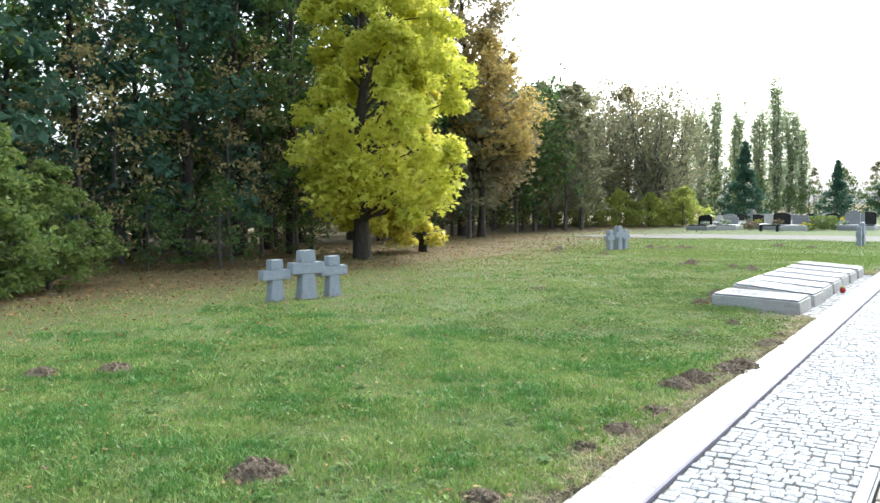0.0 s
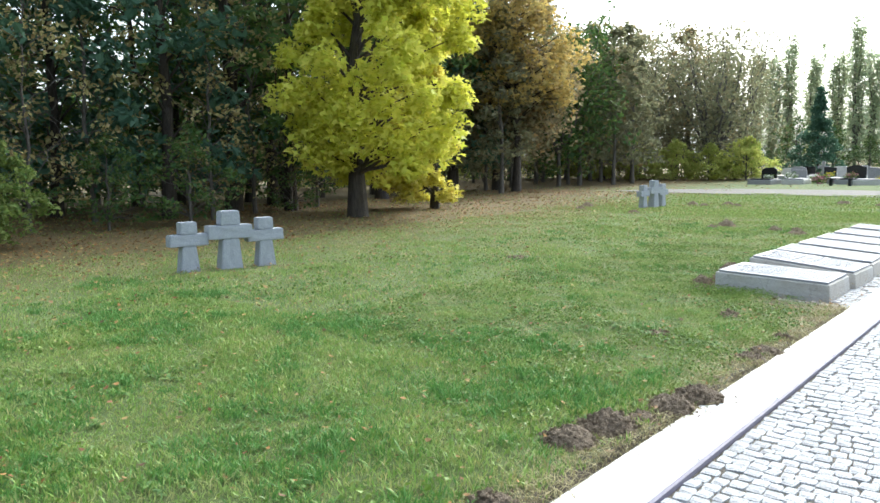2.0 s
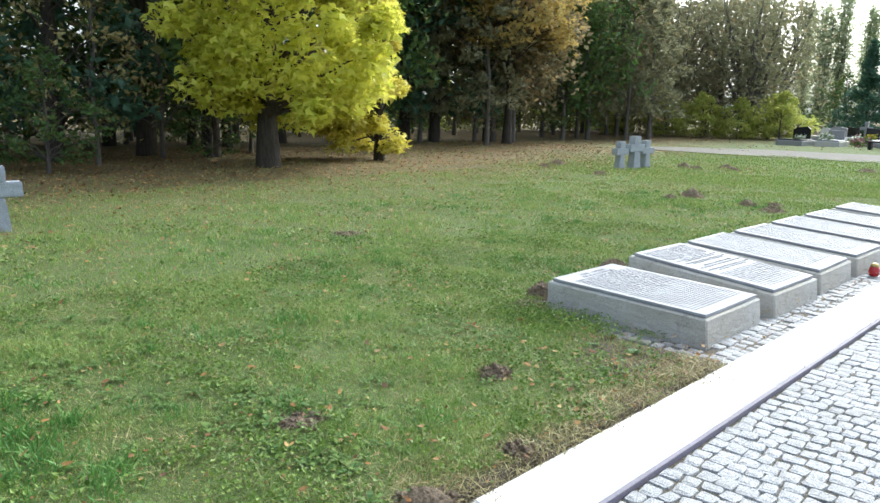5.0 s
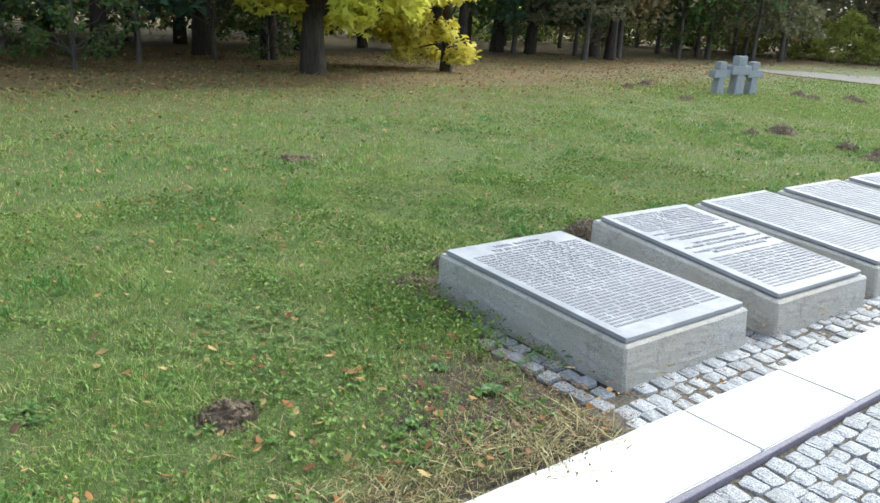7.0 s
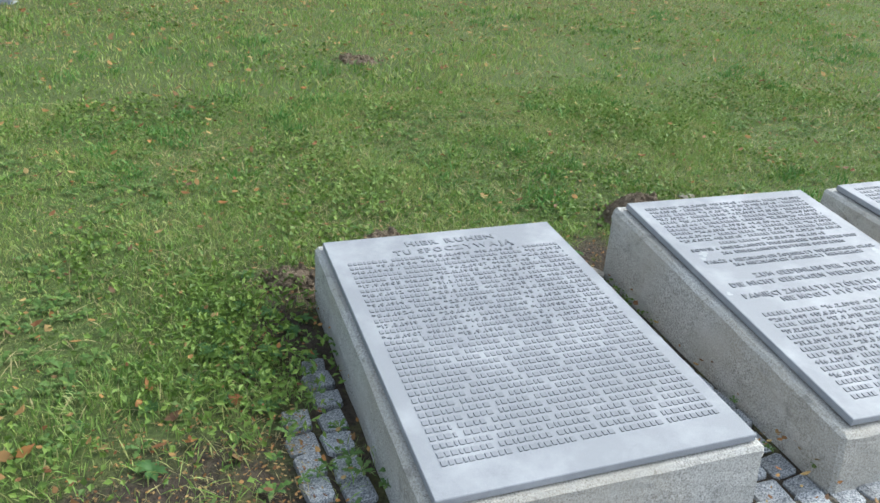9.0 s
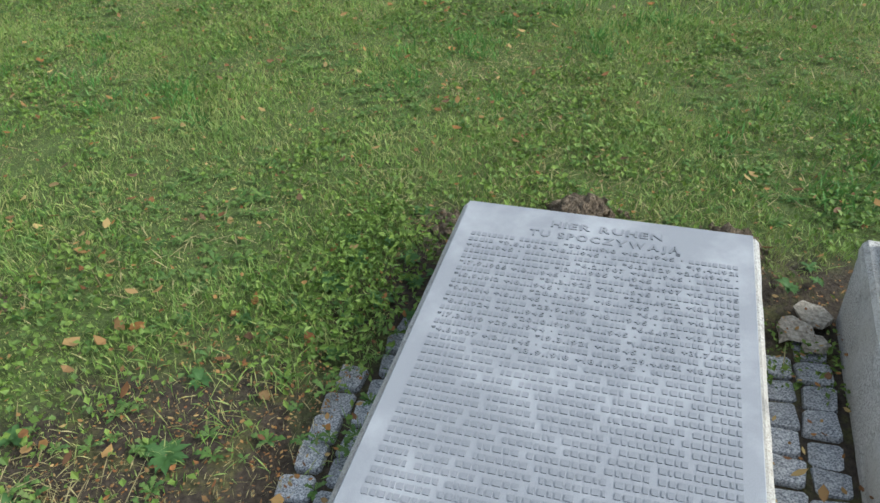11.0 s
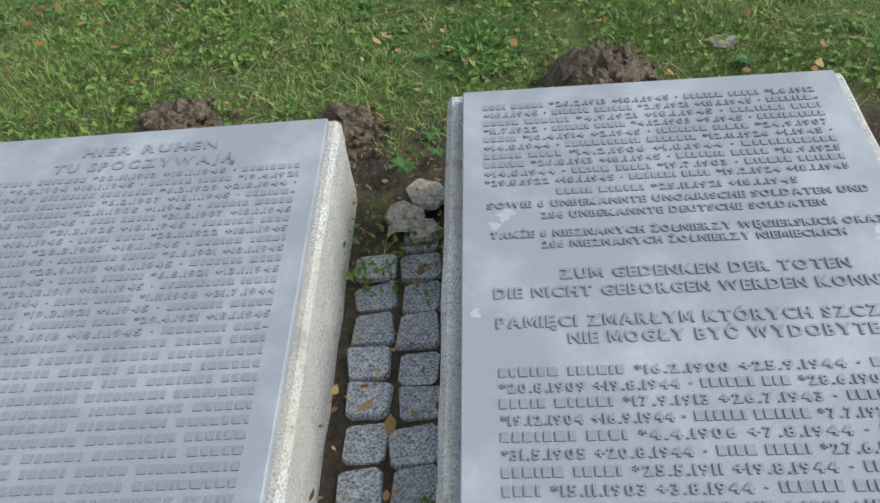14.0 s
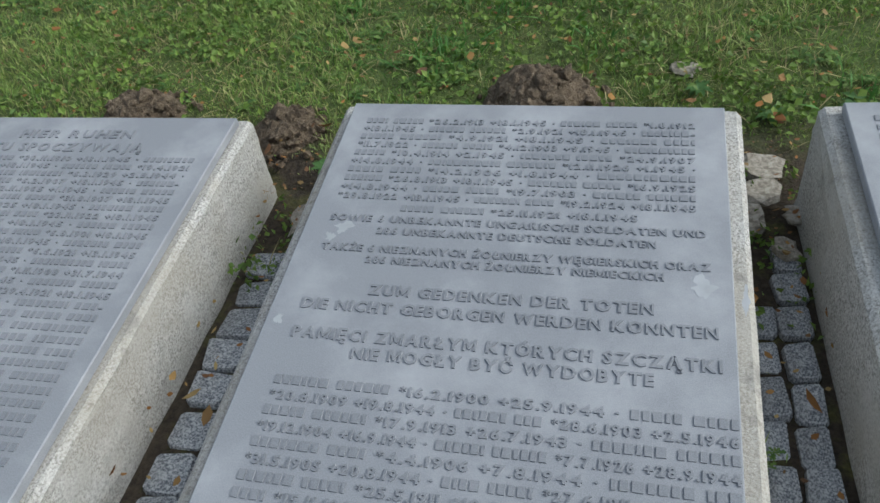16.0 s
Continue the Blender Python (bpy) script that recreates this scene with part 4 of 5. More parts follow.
BUSH = tree_mesh(45, 3.9, 0.06, 0.3, 2.3, 140, 62, 0.16, 0.25, 0.8, 0.16, False, 0.02, 0.15)
for x, y, s, a in ((-15.63, 7.56, 1.0, 20), (-16.93, 4.9, 0.95, 140), (-15.95, 9.41, 0.72, 250), (-17.85, 1.81, 1.1, 80)):
    tree("bush", BUSH, pose(x, y, 0, 0, 0, a) @ Matrix.Scale(s, 4), M_GREYBARK, M_BUSHLEAF, "large light green bush beginning to yellow", "bush", "bushes at the lawn's edge")

# the line of thin dark trees
LINE = [tree_mesh(50 + k, h, tr, b, rad, 50, 44, 0.34, 0.2, 0.8, 0.27, False, 0.02, 1.3, 0.05) for k, (h, tr, b, rad) in enumerate([(11, 0.12, 2.0, 2.7), (9.5, 0.1, 1.6, 2.4)])]
LINE += [vase_mesh(52 + k, h, 0.13, 2.4, 2.9, 7, 24, 22, 0.34, 0.46, 0.04) for k, h in enumerate((12.0, 10.5))]
for k, (x, y) in enumerate([(-21.5, 35.74), (-23.17, 39.82), (-23.79, 45.14), (-22.33, 49.44), (-22.41, 52.33), (-25.53, 42.59), (-26.91, 37.83), (-24.83, 34.88), (-27.52, 55.95), (-27.2, 47.94), (-29.08, 51.85), (-30.58, 43.72), (-25.29, 48.84), (-25.82, 54.35), (-31.59, 38.0), (-32.92, 48.6), (-30.93, 58.16), (-33.82, 54.4), (-23.59, 47.35), (-24.04, 37.92), (-24.1, 55.66), (-28.63, 60.03)]):
    lm = (M_OLIVE, M_GROVE, M_DARKLEAF, M_OLIVE, M_GROVE, M_OLIVE, M_DARKLEAF)[k % 7]
    tree("grove_tree", LINE[(k * 3) % 4], pose(x, y, 0, 0, 0, k * 71) @ Matrix.Scale((0.84, 0.98, 0.9, 1.04, 0.94)[k % 5], 4), M_GREYBARK, lm, "slender dark-stemmed tree with thinning autumn leaves", "tree", "grove behind the crosses")

# pale bushes, willows, poplars and the far trees
HB = tree_mesh(60, 2.9, 0.06, 0.25, 2.1, 60, 50, 0.22, 0.25, 0.8, 0.27, False, 0.02, 0.1)
for x, y, s in ((-22.54, 59.87, 1.0), (-20.44, 60.79, 0.9), (-18.14, 62.1, 1.05), (-19.47, 63.68, 1.0), (-25.21, 59.46, 1.1), (-27.88, 58.85, 1.0), (-30.53, 61.05, 1.2), (-33.3, 60.16, 1.2), (-36.19, 56.4, 1.3), (-35.78, 48.7, 1.2), (-35.85, 42.94, 1.1), (-34.99, 35.25, 1.1)):
    tree("bush", HB, pose(x, y, 0, 0, 0, x * 31 % 360) @ Matrix.Scale(s, 4), M_GREYBARK, M_HEDGE, "rounded yellow-green bush behind the gravel lane", "bush", "bushes behind the lane")
for k in range(12):
    tree("shrub", SHRUB, pose(-31.5 - 1.9 * (k % 3), 33 + 2.5 * k, 0, 0, 0, k * 59) @ Matrix.Scale((1.2, 0.9, 1.4, 1.0)[k % 4], 4), M_GREYBARK, (M_BUSHLEAF, M_HEDGE, M_GROVE)[k % 3], "yellow-green undergrowth shrub between the grove's stems", "shrub", "undergrowth in the grove")
WILLOW = [vase_mesh(64, 13, 0.26, 2.0, 4.4, 9, 22, 18, 0.34, 0.55, 0.02), tree_mesh(65, 12.2, 0.24, 1.6, 4.2, 64, 46, 0.34, 0.25, 0.75, 0.27, False, 0.02, 1.0, 0.1)]
for k, (x, y) in enumerate(((-21.0, 63.13), (-25.14, 68.64), (-29.44, 66.81), (-34.21, 65.97), (-38.54, 60.33), (-23.38, 75.37), (-40.56, 48.87), (-32.72, 74.62), (-27.09, 62.4), (-23.05, 68.59), (-37.04, 69.91), (-28.44, 73.55), (-44.23, 64.36))):
    tree("willow_tree", WILLOW[(k + k // 3) % 2], pose(x, y, 0, 0, 0, k * 50) @ Matrix.Scale(0.98 + 0.05 * (k % 4), 4), M_GREYBARK, (M_OLIVE, M_GROVE, M_OLIVE, M_POPLAR, M_OLIVE)[k % 5], "spreading grey-green tree with open crown", "tree", "trees behind the bushes")
for k in range(18):
    x, y = (-44 + 2.6 * k, 84 + 3 * (k % 3)) if k < 12 else (-14.5 + 3.4 * (k - 12), 96 + 2 * (k % 3))
    tree("shrub", SHRUB, pose(x, y, 0, 0, 0, k * 83) @ Matrix.Scale((1.5, 2.0, 1.7, 1.3)[k % 4], 4), M_GREYBARK, (M_DARKLEAF, M_OLIVE, M_GROVE)[k % 3], "dull green shrub closing the far side of the graveyard", "shrub", "shrubs behind the graves")
POPLAR = [vase_mesh(70 + k, 17, 0.18, 1.0, 1.0, 7, 30, 19, 0.36, 0.34, 0.03) for k in range(3)]
for k, (x, y, s) in enumerate(((-25.91, 93.53, 0.97), (-24.38, 94.18, 0.95), (-23.19, 99.29, 1.0), (-19.5, 95.16, 0.96), (-16.96, 90.86, 1.0), (-15.2, 95.87, 0.8), (-16.17, 93.66, 0.95), (-28.28, 95.8, 0.85))):
    tree("poplar_tree", POPLAR[k % 3], pose(x, y, 0, 0, 0, k * 67) @ Matrix.Scale(s * 0.97, 4), M_GREYBARK, M_POPLAR, "tall narrow poplar above the graveyard", "tree", "row of poplars")
CONE = tree_mesh(75, 7.2, 0.14, 0.4, 3.1, 100, 66, 0.28, 1.0, 0.5, 0.22, False, 0.0, 0.2, 0.15)
for x, y, s in ((-17.16, 77.78, 1.0), (-10.67, 88.74, 0.8), (-6.54, 100.33, 1.05)):
    tree("conifer_tree", CONE, pose(x, y, 0) @ Matrix.Scale(s, 4), M_BARK, M_PINE, "dense cone-shaped dark green conifer", "tree", "conifers in the graveyard")
for k, (x, y, s) in enumerate(((-15.5, 105.77, 0.55), (-11.89, 101.46, 0.62), (-8.97, 106.46, 0.6), (-3.81, 104.18, 0.65), (2.0, 108.0, 0.6), (8.74, 106.0, 0.7), (-20.06, 108.26, 0.6), (16.61, 104.8, 0.7), (26.72, 103.07, 0.7))):
    tree("far_tree", LINE[k % 2], pose(x, y, 0, 0, 0, k * 40) @ Matrix.Scale(s, 4), M_BARK, (M_OLIVE, M_POPLAR, M_DARKLEAF)[k % 3], "distant tree closing the view over the graves", "tree", "distant trees")


# ---- the civilian graves beyond the lane ----
def gravestone(x, y, w, h, stone_m, label, style=0, turn=0.0):
    th = thing("gravestone", pose(x, y, 0.02, 0, 0, turn), label, "gravestone", "graves beyond the lane")
    part("curb", box_bm(-w * 0.75, w * 0.75, -2.0, 0.25, -0.05, 0.28, 0.02), M_GREYSTONE if style != 1 else M_PALESTONE, th)
    part("cover", box_bm(-w * 0.66, w * 0.66, -1.9, -0.1, 0.284, 0.36, 0.02), stone_m, th)
    bm = bmesh.new()
    top = [(-w / 2, 0), (w / 2, 0)]
    if style == 0:
        top += [(w / 2, h * 0.8), (w * 0.3, h), (-w * 0.3, h * 0.93), (-w / 2, h * 0.75)]
    elif style == 1:
        top += [(w / 2, h * 0.92), (-w / 2, h)]
    else:
        top += [(w / 2, h * 0.85), (w * 0.2, h * 0.98), (0, h), (-w * 0.2, h * 0.98), (-w / 2, h * 0.85)]
    fr = [bm.verts.new((a, -0.07, b + 0.28)) for a, b in top]
    bk = [bm.verts.new((a, 0.07, b + 0.28)) for a, b in top]
    bm.faces.new(fr)
    bm.faces.new(list(reversed(bk)))
    for i in range(len(fr)):
        j = (i + 1) % len(fr)
        bm.faces.new((fr[j], fr[i], bk[i], bk[j]))
    bmesh.ops.bevel(bm, geom=list(bm.edges), offset=0.012, segments=1, affect="EDGES")
    part("headstone", bm, stone_m, th)
    return th


for x, y, w, h, mt, style, lab in [(-14.48, 55.35, 1.1, 1.05, M_BLACK, 0, "black granite gravestone with a slanted top"), (-12.94, 56.39, 1.0, 0.85, M_GREYSTONE, 1, "grey granite gravestone over a kerbed grave"),
        (-14.61, 62.42, 1.2, 1.0, M_GREYSTONE, 2, "grey granite gravestone with a shouldered top"), (-12.05, 60.25, 0.9, 1.0, M_BLACK, 1, "black granite gravestone with a level top"),
        (-10.84, 58.16, 0.7, 1.1, M_PALESTONE, 0, "pale stone gravestone beside a black one"), (-9.91, 57.45, 1.3, 1.2, M_BLACK, 2, "broad black granite gravestone with a shouldered top"),
        (-8.59, 56.55, 1.2, 1.05, M_GREYSTONE, 1, "tall grey granite gravestone with a level top"), (-7.47, 62.09, 1.2, 1.1, M_BLACK, 0, "black gravestone behind a clipped hedge"),
        (-5.71, 58.21, 1.1, 1.4, M_GREYSTONE, 0, "tall grey gravestone with a slanted top"), (-4.74, 59.2, 0.8, 1.3, M_BLACK, 1, "black gravestone beside a tall grey one"),
        (-15.84, 64.09, 0.9, 0.8, M_PALESTONE, 2, "small pale gravestone among flowers"), (-11.06, 64.5, 1.0, 0.9, M_GREYSTONE, 2, "grey gravestone in the back row"),
        (-2.89, 60.54, 1.1, 1.1, M_GREYSTONE, 1, "grey gravestone at the lane"), (-1.17, 59.22, 1.0, 1.0, M_BLACK, 2, "black gravestone at the lane"), (1.08, 60.78, 1.0, 1.0, M_PALESTONE, 0, "pale gravestone at the lane"),
        (-15.24, 67.96, 0.9, 0.9, M_BLACK, 1, "black gravestone in the far rows"), (-13.51, 68.9, 1.0, 0.9, M_PALESTONE, 0, "pale gravestone in the far rows"), (-11.79, 69.36, 0.9, 1.0, M_GREYSTONE, 2, "grey gravestone in the far rows"), (-9.89, 67.97, 1.0, 0.9, M_BLACK, 0, "black slanted gravestone in the far rows"), (-8.37, 66.6, 1.0, 1.0, M_PALESTONE, 2, "pale shouldered gravestone in the far rows"), (-5.71, 65.58, 1.0, 1.0, M_GREYSTONE, 1, "level grey gravestone in the far rows"), (-3.6, 66.64, 0.9, 1.0, M_BLACK, 2, "black shouldered gravestone in the far rows")]:
    gravestone(x, y, w * 0.85, h * 0.72, mt, lab, style, (x * 13) % 8 - 4)


def flowers(x, y, z, s, mt, label):
    """A small heaped bunch of blossoms over leaves."""
    th = thing("flower_bunch", pose(x, y, z), label, "flowers", "flowers on the graves")
    r = np.random.default_rng(int(abs(x * 100 + y)))
    c = r.normal(size=(160, 3)) * (s * 0.45, s * 0.45, s * 0.25) + (0, 0, s * 0.35)
    v, f = leaf_quads(c, s * 0.3, r)
    part("leaves", mesh_np("leaves", v, f), M_WEED, th)
    c = r.normal(size=(120, 3)) * (s * 0.4, s * 0.4, s * 0.2) + (0, 0, s * 0.5)
    v, f = leaf_quads(c, s * 0.26, r, 1.0, 0.9)
    part("blossoms", mesh_np("blossoms", v, f), mt, th)


for x, y, z, s, mt, lab in [(-13.06, 54.86, 0.36, 0.45, M_WHITE, "white flowers heaped on a grave"), (-14.11, 54.08, 0.36, 0.3, M_WHITE, "small white flowers on a grave cover"), (-11.63, 55.86, 0.02, 0.6, M_PINK, "pink flowers in a planted grave"),
        (-8.13, 55.43, 0.05, 0.5, M_YELLOW, "yellow chrysanthemums before the hedge"), (-10.01, 56.49, 0.36, 0.4, M_PINK, "pink flowers on a black grave"), (-11.87, 59.08, 0.36, 0.35, M_YELLOW, "yellow flowers on a grave"),
        (-6.11, 57.05, 0.36, 0.35, M_WHITE, "white flowers on a grey grave"), (-6.98, 63.63, 0.0, 0.9, M_YELLOW, "golden bush of autumn flowers among graves"), (-9.16, 63.51, 0.0, 0.8, M_PINK, "reddish flowering plants among the graves")]:
    flowers(x, y, z, s, mt, lab)
bench = thing("bench", pose(-9.87, 53.27, 0.02), "low black stone bench before the graves", "bench")
part("seat", box_bm(-0.7, 0.7, -0.2, 0.2, 0.36, 0.44, 0.01), M_BLACK, bench)
for dx in (-0.5, 0.5):
    part("leg", box_bm(dx - 0.08, dx + 0.08, -0.17, 0.17, -0.05, 0.36, 0.008), M_BLACK, bench)
hr = np.random.default_rng(5)
hc = np.stack([hr.uniform(-0.8, 0.8, 1600), hr.uniform(-0.45, 0.45, 1600), hr.uniform(0.05, 0.95, 1600)], -1)
hv, hf = leaf_quads(hc, 0.12, hr, 0.8)
hedge = thing("clipped_hedge", pose(-7.16, 56.34, 0.02), "clipped green box hedge beside a grave", "hedge")
part("foliage", mesh_np("foliage", hv, hf), M_BUSHLEAF, hedge)
part("stems", mesh_np("stems", *tubes([[(dx, 0, -0.05, 0.02), (dx * 1.1, 0, 0.7, 0.01)] for dx in (-0.6, -0.2, 0.2, 0.6)])), M_GREYBARK, hedge)
grave_cross = thing("grave_cross", pose(-12.71, 61.23, 0.02), "rough stone cross on a grave", "cross")
part("upright", box_bm(-0.1, 0.1, -0.08, 0.08, -0.05, 1.35, 0.02), M_GREYSTONE, grave_cross)
part("arm", box_bm(-0.36, 0.36, -0.075, 0.075, 0.85, 1.05, 0.02), M_GREYSTONE, grave_cross)


# ---- weeds, tufts and fallen leaves ----
def leaf_blade(seed):
    """One long lobed weed leaf along x, of length 1."""
    r = random.Random(seed)
    rise, w = r.uniform(0.25, 0.9), r.uniform(0.13, 0.2)
    V, F = [], []
    for j in range(6):
        t = j / 5
        z = rise * (t - 0.75 * t * t)
        ww = w * math.sin(math.pi * min(1, 0.12 + t * 0.88)) * (1.25 if j % 2 else 0.8)
        V += [(t, -ww, z + ww * 0.35), (t, 0, z), (t, ww, z + ww * 0.35)]
    for j in range(5):
        F += [(3 * j, 3 * j + 3, 3 * j + 4, 3 * j + 1), (3 * j + 1, 3 * j + 4, 3 * j + 5, 3 * j + 2)]
    return mesh_np("leaf", V, F, True)


WEED_LEAVES = [leaf_blade(k) for k in range(5)]


def rosette(x, y, s, n, seed, label):
    """A flat weed: long lobed leaves spread from one root."""
    r = random.Random(seed)
    th = thing("weed", pose(x, y, 0.02), label, "weed", "weeds round the slabs")
    for k in range(n):
        part("leaf", WEED_LEAVES[k % 5], M_ROSETTE, th, at=pose(0, 0, 0.006, 0, 0, k * 137.5 + r.uniform(-15, 15)) @ Matrix.Scale(s * r.uniform(0.6, 1.1), 4))


WEED_SIZE = 0.55
for k, (x, y, s, n) in enumerate([(-1.55, 13.22, 0.13, 22), (-1.85, 13.16, 0.1, 14), (-2.76, 14.94, 0.09, 14), (-2.55, 13.42, 0.12, 18), (-2.4, 13.38, 0.13, 20), (-2.25, 13.3, 0.1, 14), (-2.12, 13.4, 0.09, 12), (-2.7, 13.5, 0.1, 14), (-1.5, 12.75, 0.1, 14), (-3.05, 16.25, 0.11, 16), (-3.1, 16.5, 0.12, 18), (-2.1, 12.95, 0.08, 10), (-1.3, 12.9, 0.08, 12), (-2.9, 15.02, 0.08, 10), (-3.2, 16.05, 0.1, 12), (-2.62, 13.6, 0.11, 14), (-2.48, 13.66, 0.1, 12), (-2.36, 13.58, 0.11, 14), (-2.22, 13.52, 0.1, 12), (-2.3, 13.7, 0.08, 10), (-2.55, 13.72, 0.08, 10), (-2.7, 13.35, 0.1, 12), (-2.05, 13.52, 0.09, 10), (-2.82, 15.04, 0.07, 10), (-2.95, 13.55, 0.09, 12), (-2.15, 13.15, 0.09, 12)]):
    rosette(x, y, s * WEED_SIZE, n, k, "green leafy weed rosette in bare earth by the slabs")

for x, y, r_ in ((-2.64, 15.01, 0.06), (-2.55, 14.94, 0.055), (-2.49, 15.0, 0.04), (-2.82, 16.2, 0.06), (-2.71, 16.18, 0.055), (-2.6, 16.14, 0.05), (-3.35, 16.02, 0.045), (-2.7, 16.2, 0.035), (-2.62, 16.26, 0.03), (-2.5, 16.22, 0.035), (-14.4, 8.1, 0.13), (-14.9, 8.9, 0.12)):
    bm = bmesh.new()
    bmesh.ops.create_icosphere(bm, subdivisions=2, radius=r_)
    for v in bm.verts:
        v.co *= 1 + 0.6 * noise.noise(v.co * 1.3 / r_ + Vector((x * 9, y * 7, 0))) + 0.3 * noise.noise(v.co * 3 / r_ + Vector((x, y, 3)))
        v.co.z = min(v.co.z * 0.5, r_ * 0.22)
    tagged(part("field_stone", to_mesh("field_stone", bm), M_FIELD, at=pose(x, y, 0.012)), "pale rough fieldstone half sunk in the earth", "stone", "loose stones")


def scatter(n, x0, x1, y0, y1, keep):
    x, y = rng.uniform(x0, x1, n), rng.uniform(y0, y1, n)
    k = rng.random(n) < keep(x, y)
    return x[k], y[k]


def blades(x, y, h, w, lean=0.55):
    n = len(x)
    a, b = rng.uniform(0, math.tau, n), rng.uniform(0, math.tau, n)
    l = np.abs(rng.normal(size=n)) * lean * h
    z = lawn_z(x, y) - 0.005
    root = np.stack([x, y, z], -1)
    tip = root + np.stack([l * np.cos(a), l * np.sin(a), h * rng.uniform(0.55, 1, n)], -1)
    mid = root * 0.5 + tip * 0.5
    mid[:, 2] += 0.12 * h
    side = np.stack([np.cos(b), np.sin(b), np.zeros(n)], -1) * (w * rng.uniform(0.6, 1.3, n))[:, None]
    V = np.stack([root, mid + side, tip, mid - side], 1).reshape(-1, 3)
    return V, np.arange(n * 4).reshape(-1, 4)


def grow(x, y):
    patch = 0.5 + 0.5 * fbm(x * 1.1, y * 1.1, 6, 4)
    return np.clip(1 - bare(x, y), 0, 1) * (0.45 + 0.55 * patch)


def join(sets):
    V, F, n = [], [], 0
    for v, f in sets:
        V.append(v)
        F.append(f + n)
        n += len(v)
    return np.concatenate(V), np.concatenate(F)


def near_zone(x, y):
    return (x > -5.6) & (y > 9.0) & (y < 19.0)


def thin_out(x, y):
    """Thick grass thins out in a ragged line to the west and the south."""
    ragged = 0.9 * fbm(x * 0.7, y * 0.7, 61, 3)
    return np.clip((x + 9.0) / 2.2 + ragged, 0, 1) * np.clip((y + 2.2) / 2.2 + ragged, 0, 1)


x, y = scatter(330000, -5.6, -1.02, 9.0, 19.0, grow)
tall = 0.018 + 0.034 * np.clip(0.5 + fbm(x * 1.6, y * 1.6, 9, 3), 0, 1.3)
sets = [blades(x, y, tall, 0.0023, 0.75)]
x, y = scatter(310000, -9.2, -1.02, -2.6, 9.2, lambda x, y: grow(x, y) * thin_out(x, y))
sets.append(blades(x, y, 0.025 + 0.04 * np.clip(0.5 + fbm(x * 1.5, y * 1.5, 19, 3), 0, 1.3), 0.0042, 0.75))
x, y = scatter(350000, -13, -0.98, 0.5, 30, lambda x, y: grow(x, y) * (1 - 0.6 * np.clip((-x - 6) / 7, 0, 1)) * ~near_zone(x, y))
tall = 0.034 + 0.042 * np.clip(0.5 + fbm(x * 1.2, y * 1.2, 9, 3), 0, 1.3)
sets.append(blades(x, y, tall, 0.0058))
x, y = scatter(48000, -13, -0.98, -3.5, 0.5, lambda x, y: grow(x, y) * np.clip((y + 3.6) / 3 + 0.6 * fbm(x * 0.6, y * 0.6, 62, 3), 0, 1))
sets.append(blades(x, y, np.full(len(x), 0.06), 0.0058))
x, y = scatter(60000, -15, 6, 26, 41, lambda x, y: 0.8 * np.clip((x + 15) / 4, 0.1, 1) * ((x < -1.1) | (x > 3.2)))
sets.append(blades(x, y, np.full(len(x), 0.075), 0.014))
x, y = scatter(24000, -25, -12, -2, 46, lambda x, y: np.clip(0.15 + 0.5 * fbm(x * 0.5, y * 0.5, 31, 3) + 0.4 * (x + 25) / 13, 0.05, 0.9))
sets.append(blades(x, y, np.full(len(x), 0.07), 0.011, 0.9))
grass = part("grass", mesh_np("grass", *join(sets)), M_GRASS)
tagged(grass, "uneven green lawn grass in autumn", "grass", kind="stuff")

cx, cy = scatter(1500, -9, -1.3, 1.5, 24, lambda x, y: np.clip(fbm(x * 0.9, y * 0.9, 41, 3) * 2.2 - 0.1, 0, 1) * (bare(x, y) < 0.3))
more = scatter(6600, -10.4, -1.4, -2.6, 10.0, lambda x, y: thin_out(x + 1.2, y) * np.clip(fbm(x * 1.1, y * 1.1, 41, 3) * 2.2 + 0.3, 0, 1) * (bare(x, y) < 0.3))
cx, cy = np.concatenate([cx, more[0]]), np.concatenate([cy, more[1]])
rad = rng.uniform(0.03, 0.09, len(cx))
x = np.repeat(cx, 36) + rng.normal(size=36 * len(cx)) * np.repeat(rad, 36)
y = np.repeat(cy, 36) + rng.normal(size=36 * len(cx)) * np.repeat(rad, 36)
clumps = part("grass_clumps", mesh_np("grass_clumps", *blades(x, y, np.repeat(rng.uniform(0.05, 0.1, len(cx)), 36), 0.0042, 0.8)), M_LUSH)
tagged(clumps, "lush green tussocks standing out of the lawn", "grass", kind="stuff")

x, y = scatter(135000, -1.75, -0.96, 0.0, 23.5, lambda x, y: np.clip(1 - np.abs(x + 1.16) / 0.35, 0, 1) * (0.35 + 0.65 * (0.5 + 0.5 * fbm(x * 3, y * 3, 12, 3))) * ((y < 13.45) | (y > 22.3)))
s1 = blades(x, y, np.full(len(x), 0.034), 0.0024, 1.7)
x, y = scatter(15000, -3.1, -1.0, 12.2, 13.6, lambda x, y: np.clip(bare(x, y), 0, 0.7) * 0.45)
s3 = blades(x, y, np.full(len(x), 0.017), 0.0013, 2.2)
x, y = scatter(48000, -5.6, -1.0, 9.0, 19.0, lambda x, y: grow(x, y) * np.clip(0.35 + fbm(x * 0.8, y * 0.8, 21, 3), 0.1, 1))
s2 = blades(x, y, np.full(len(x), 0.04), 0.0024, 2.2)
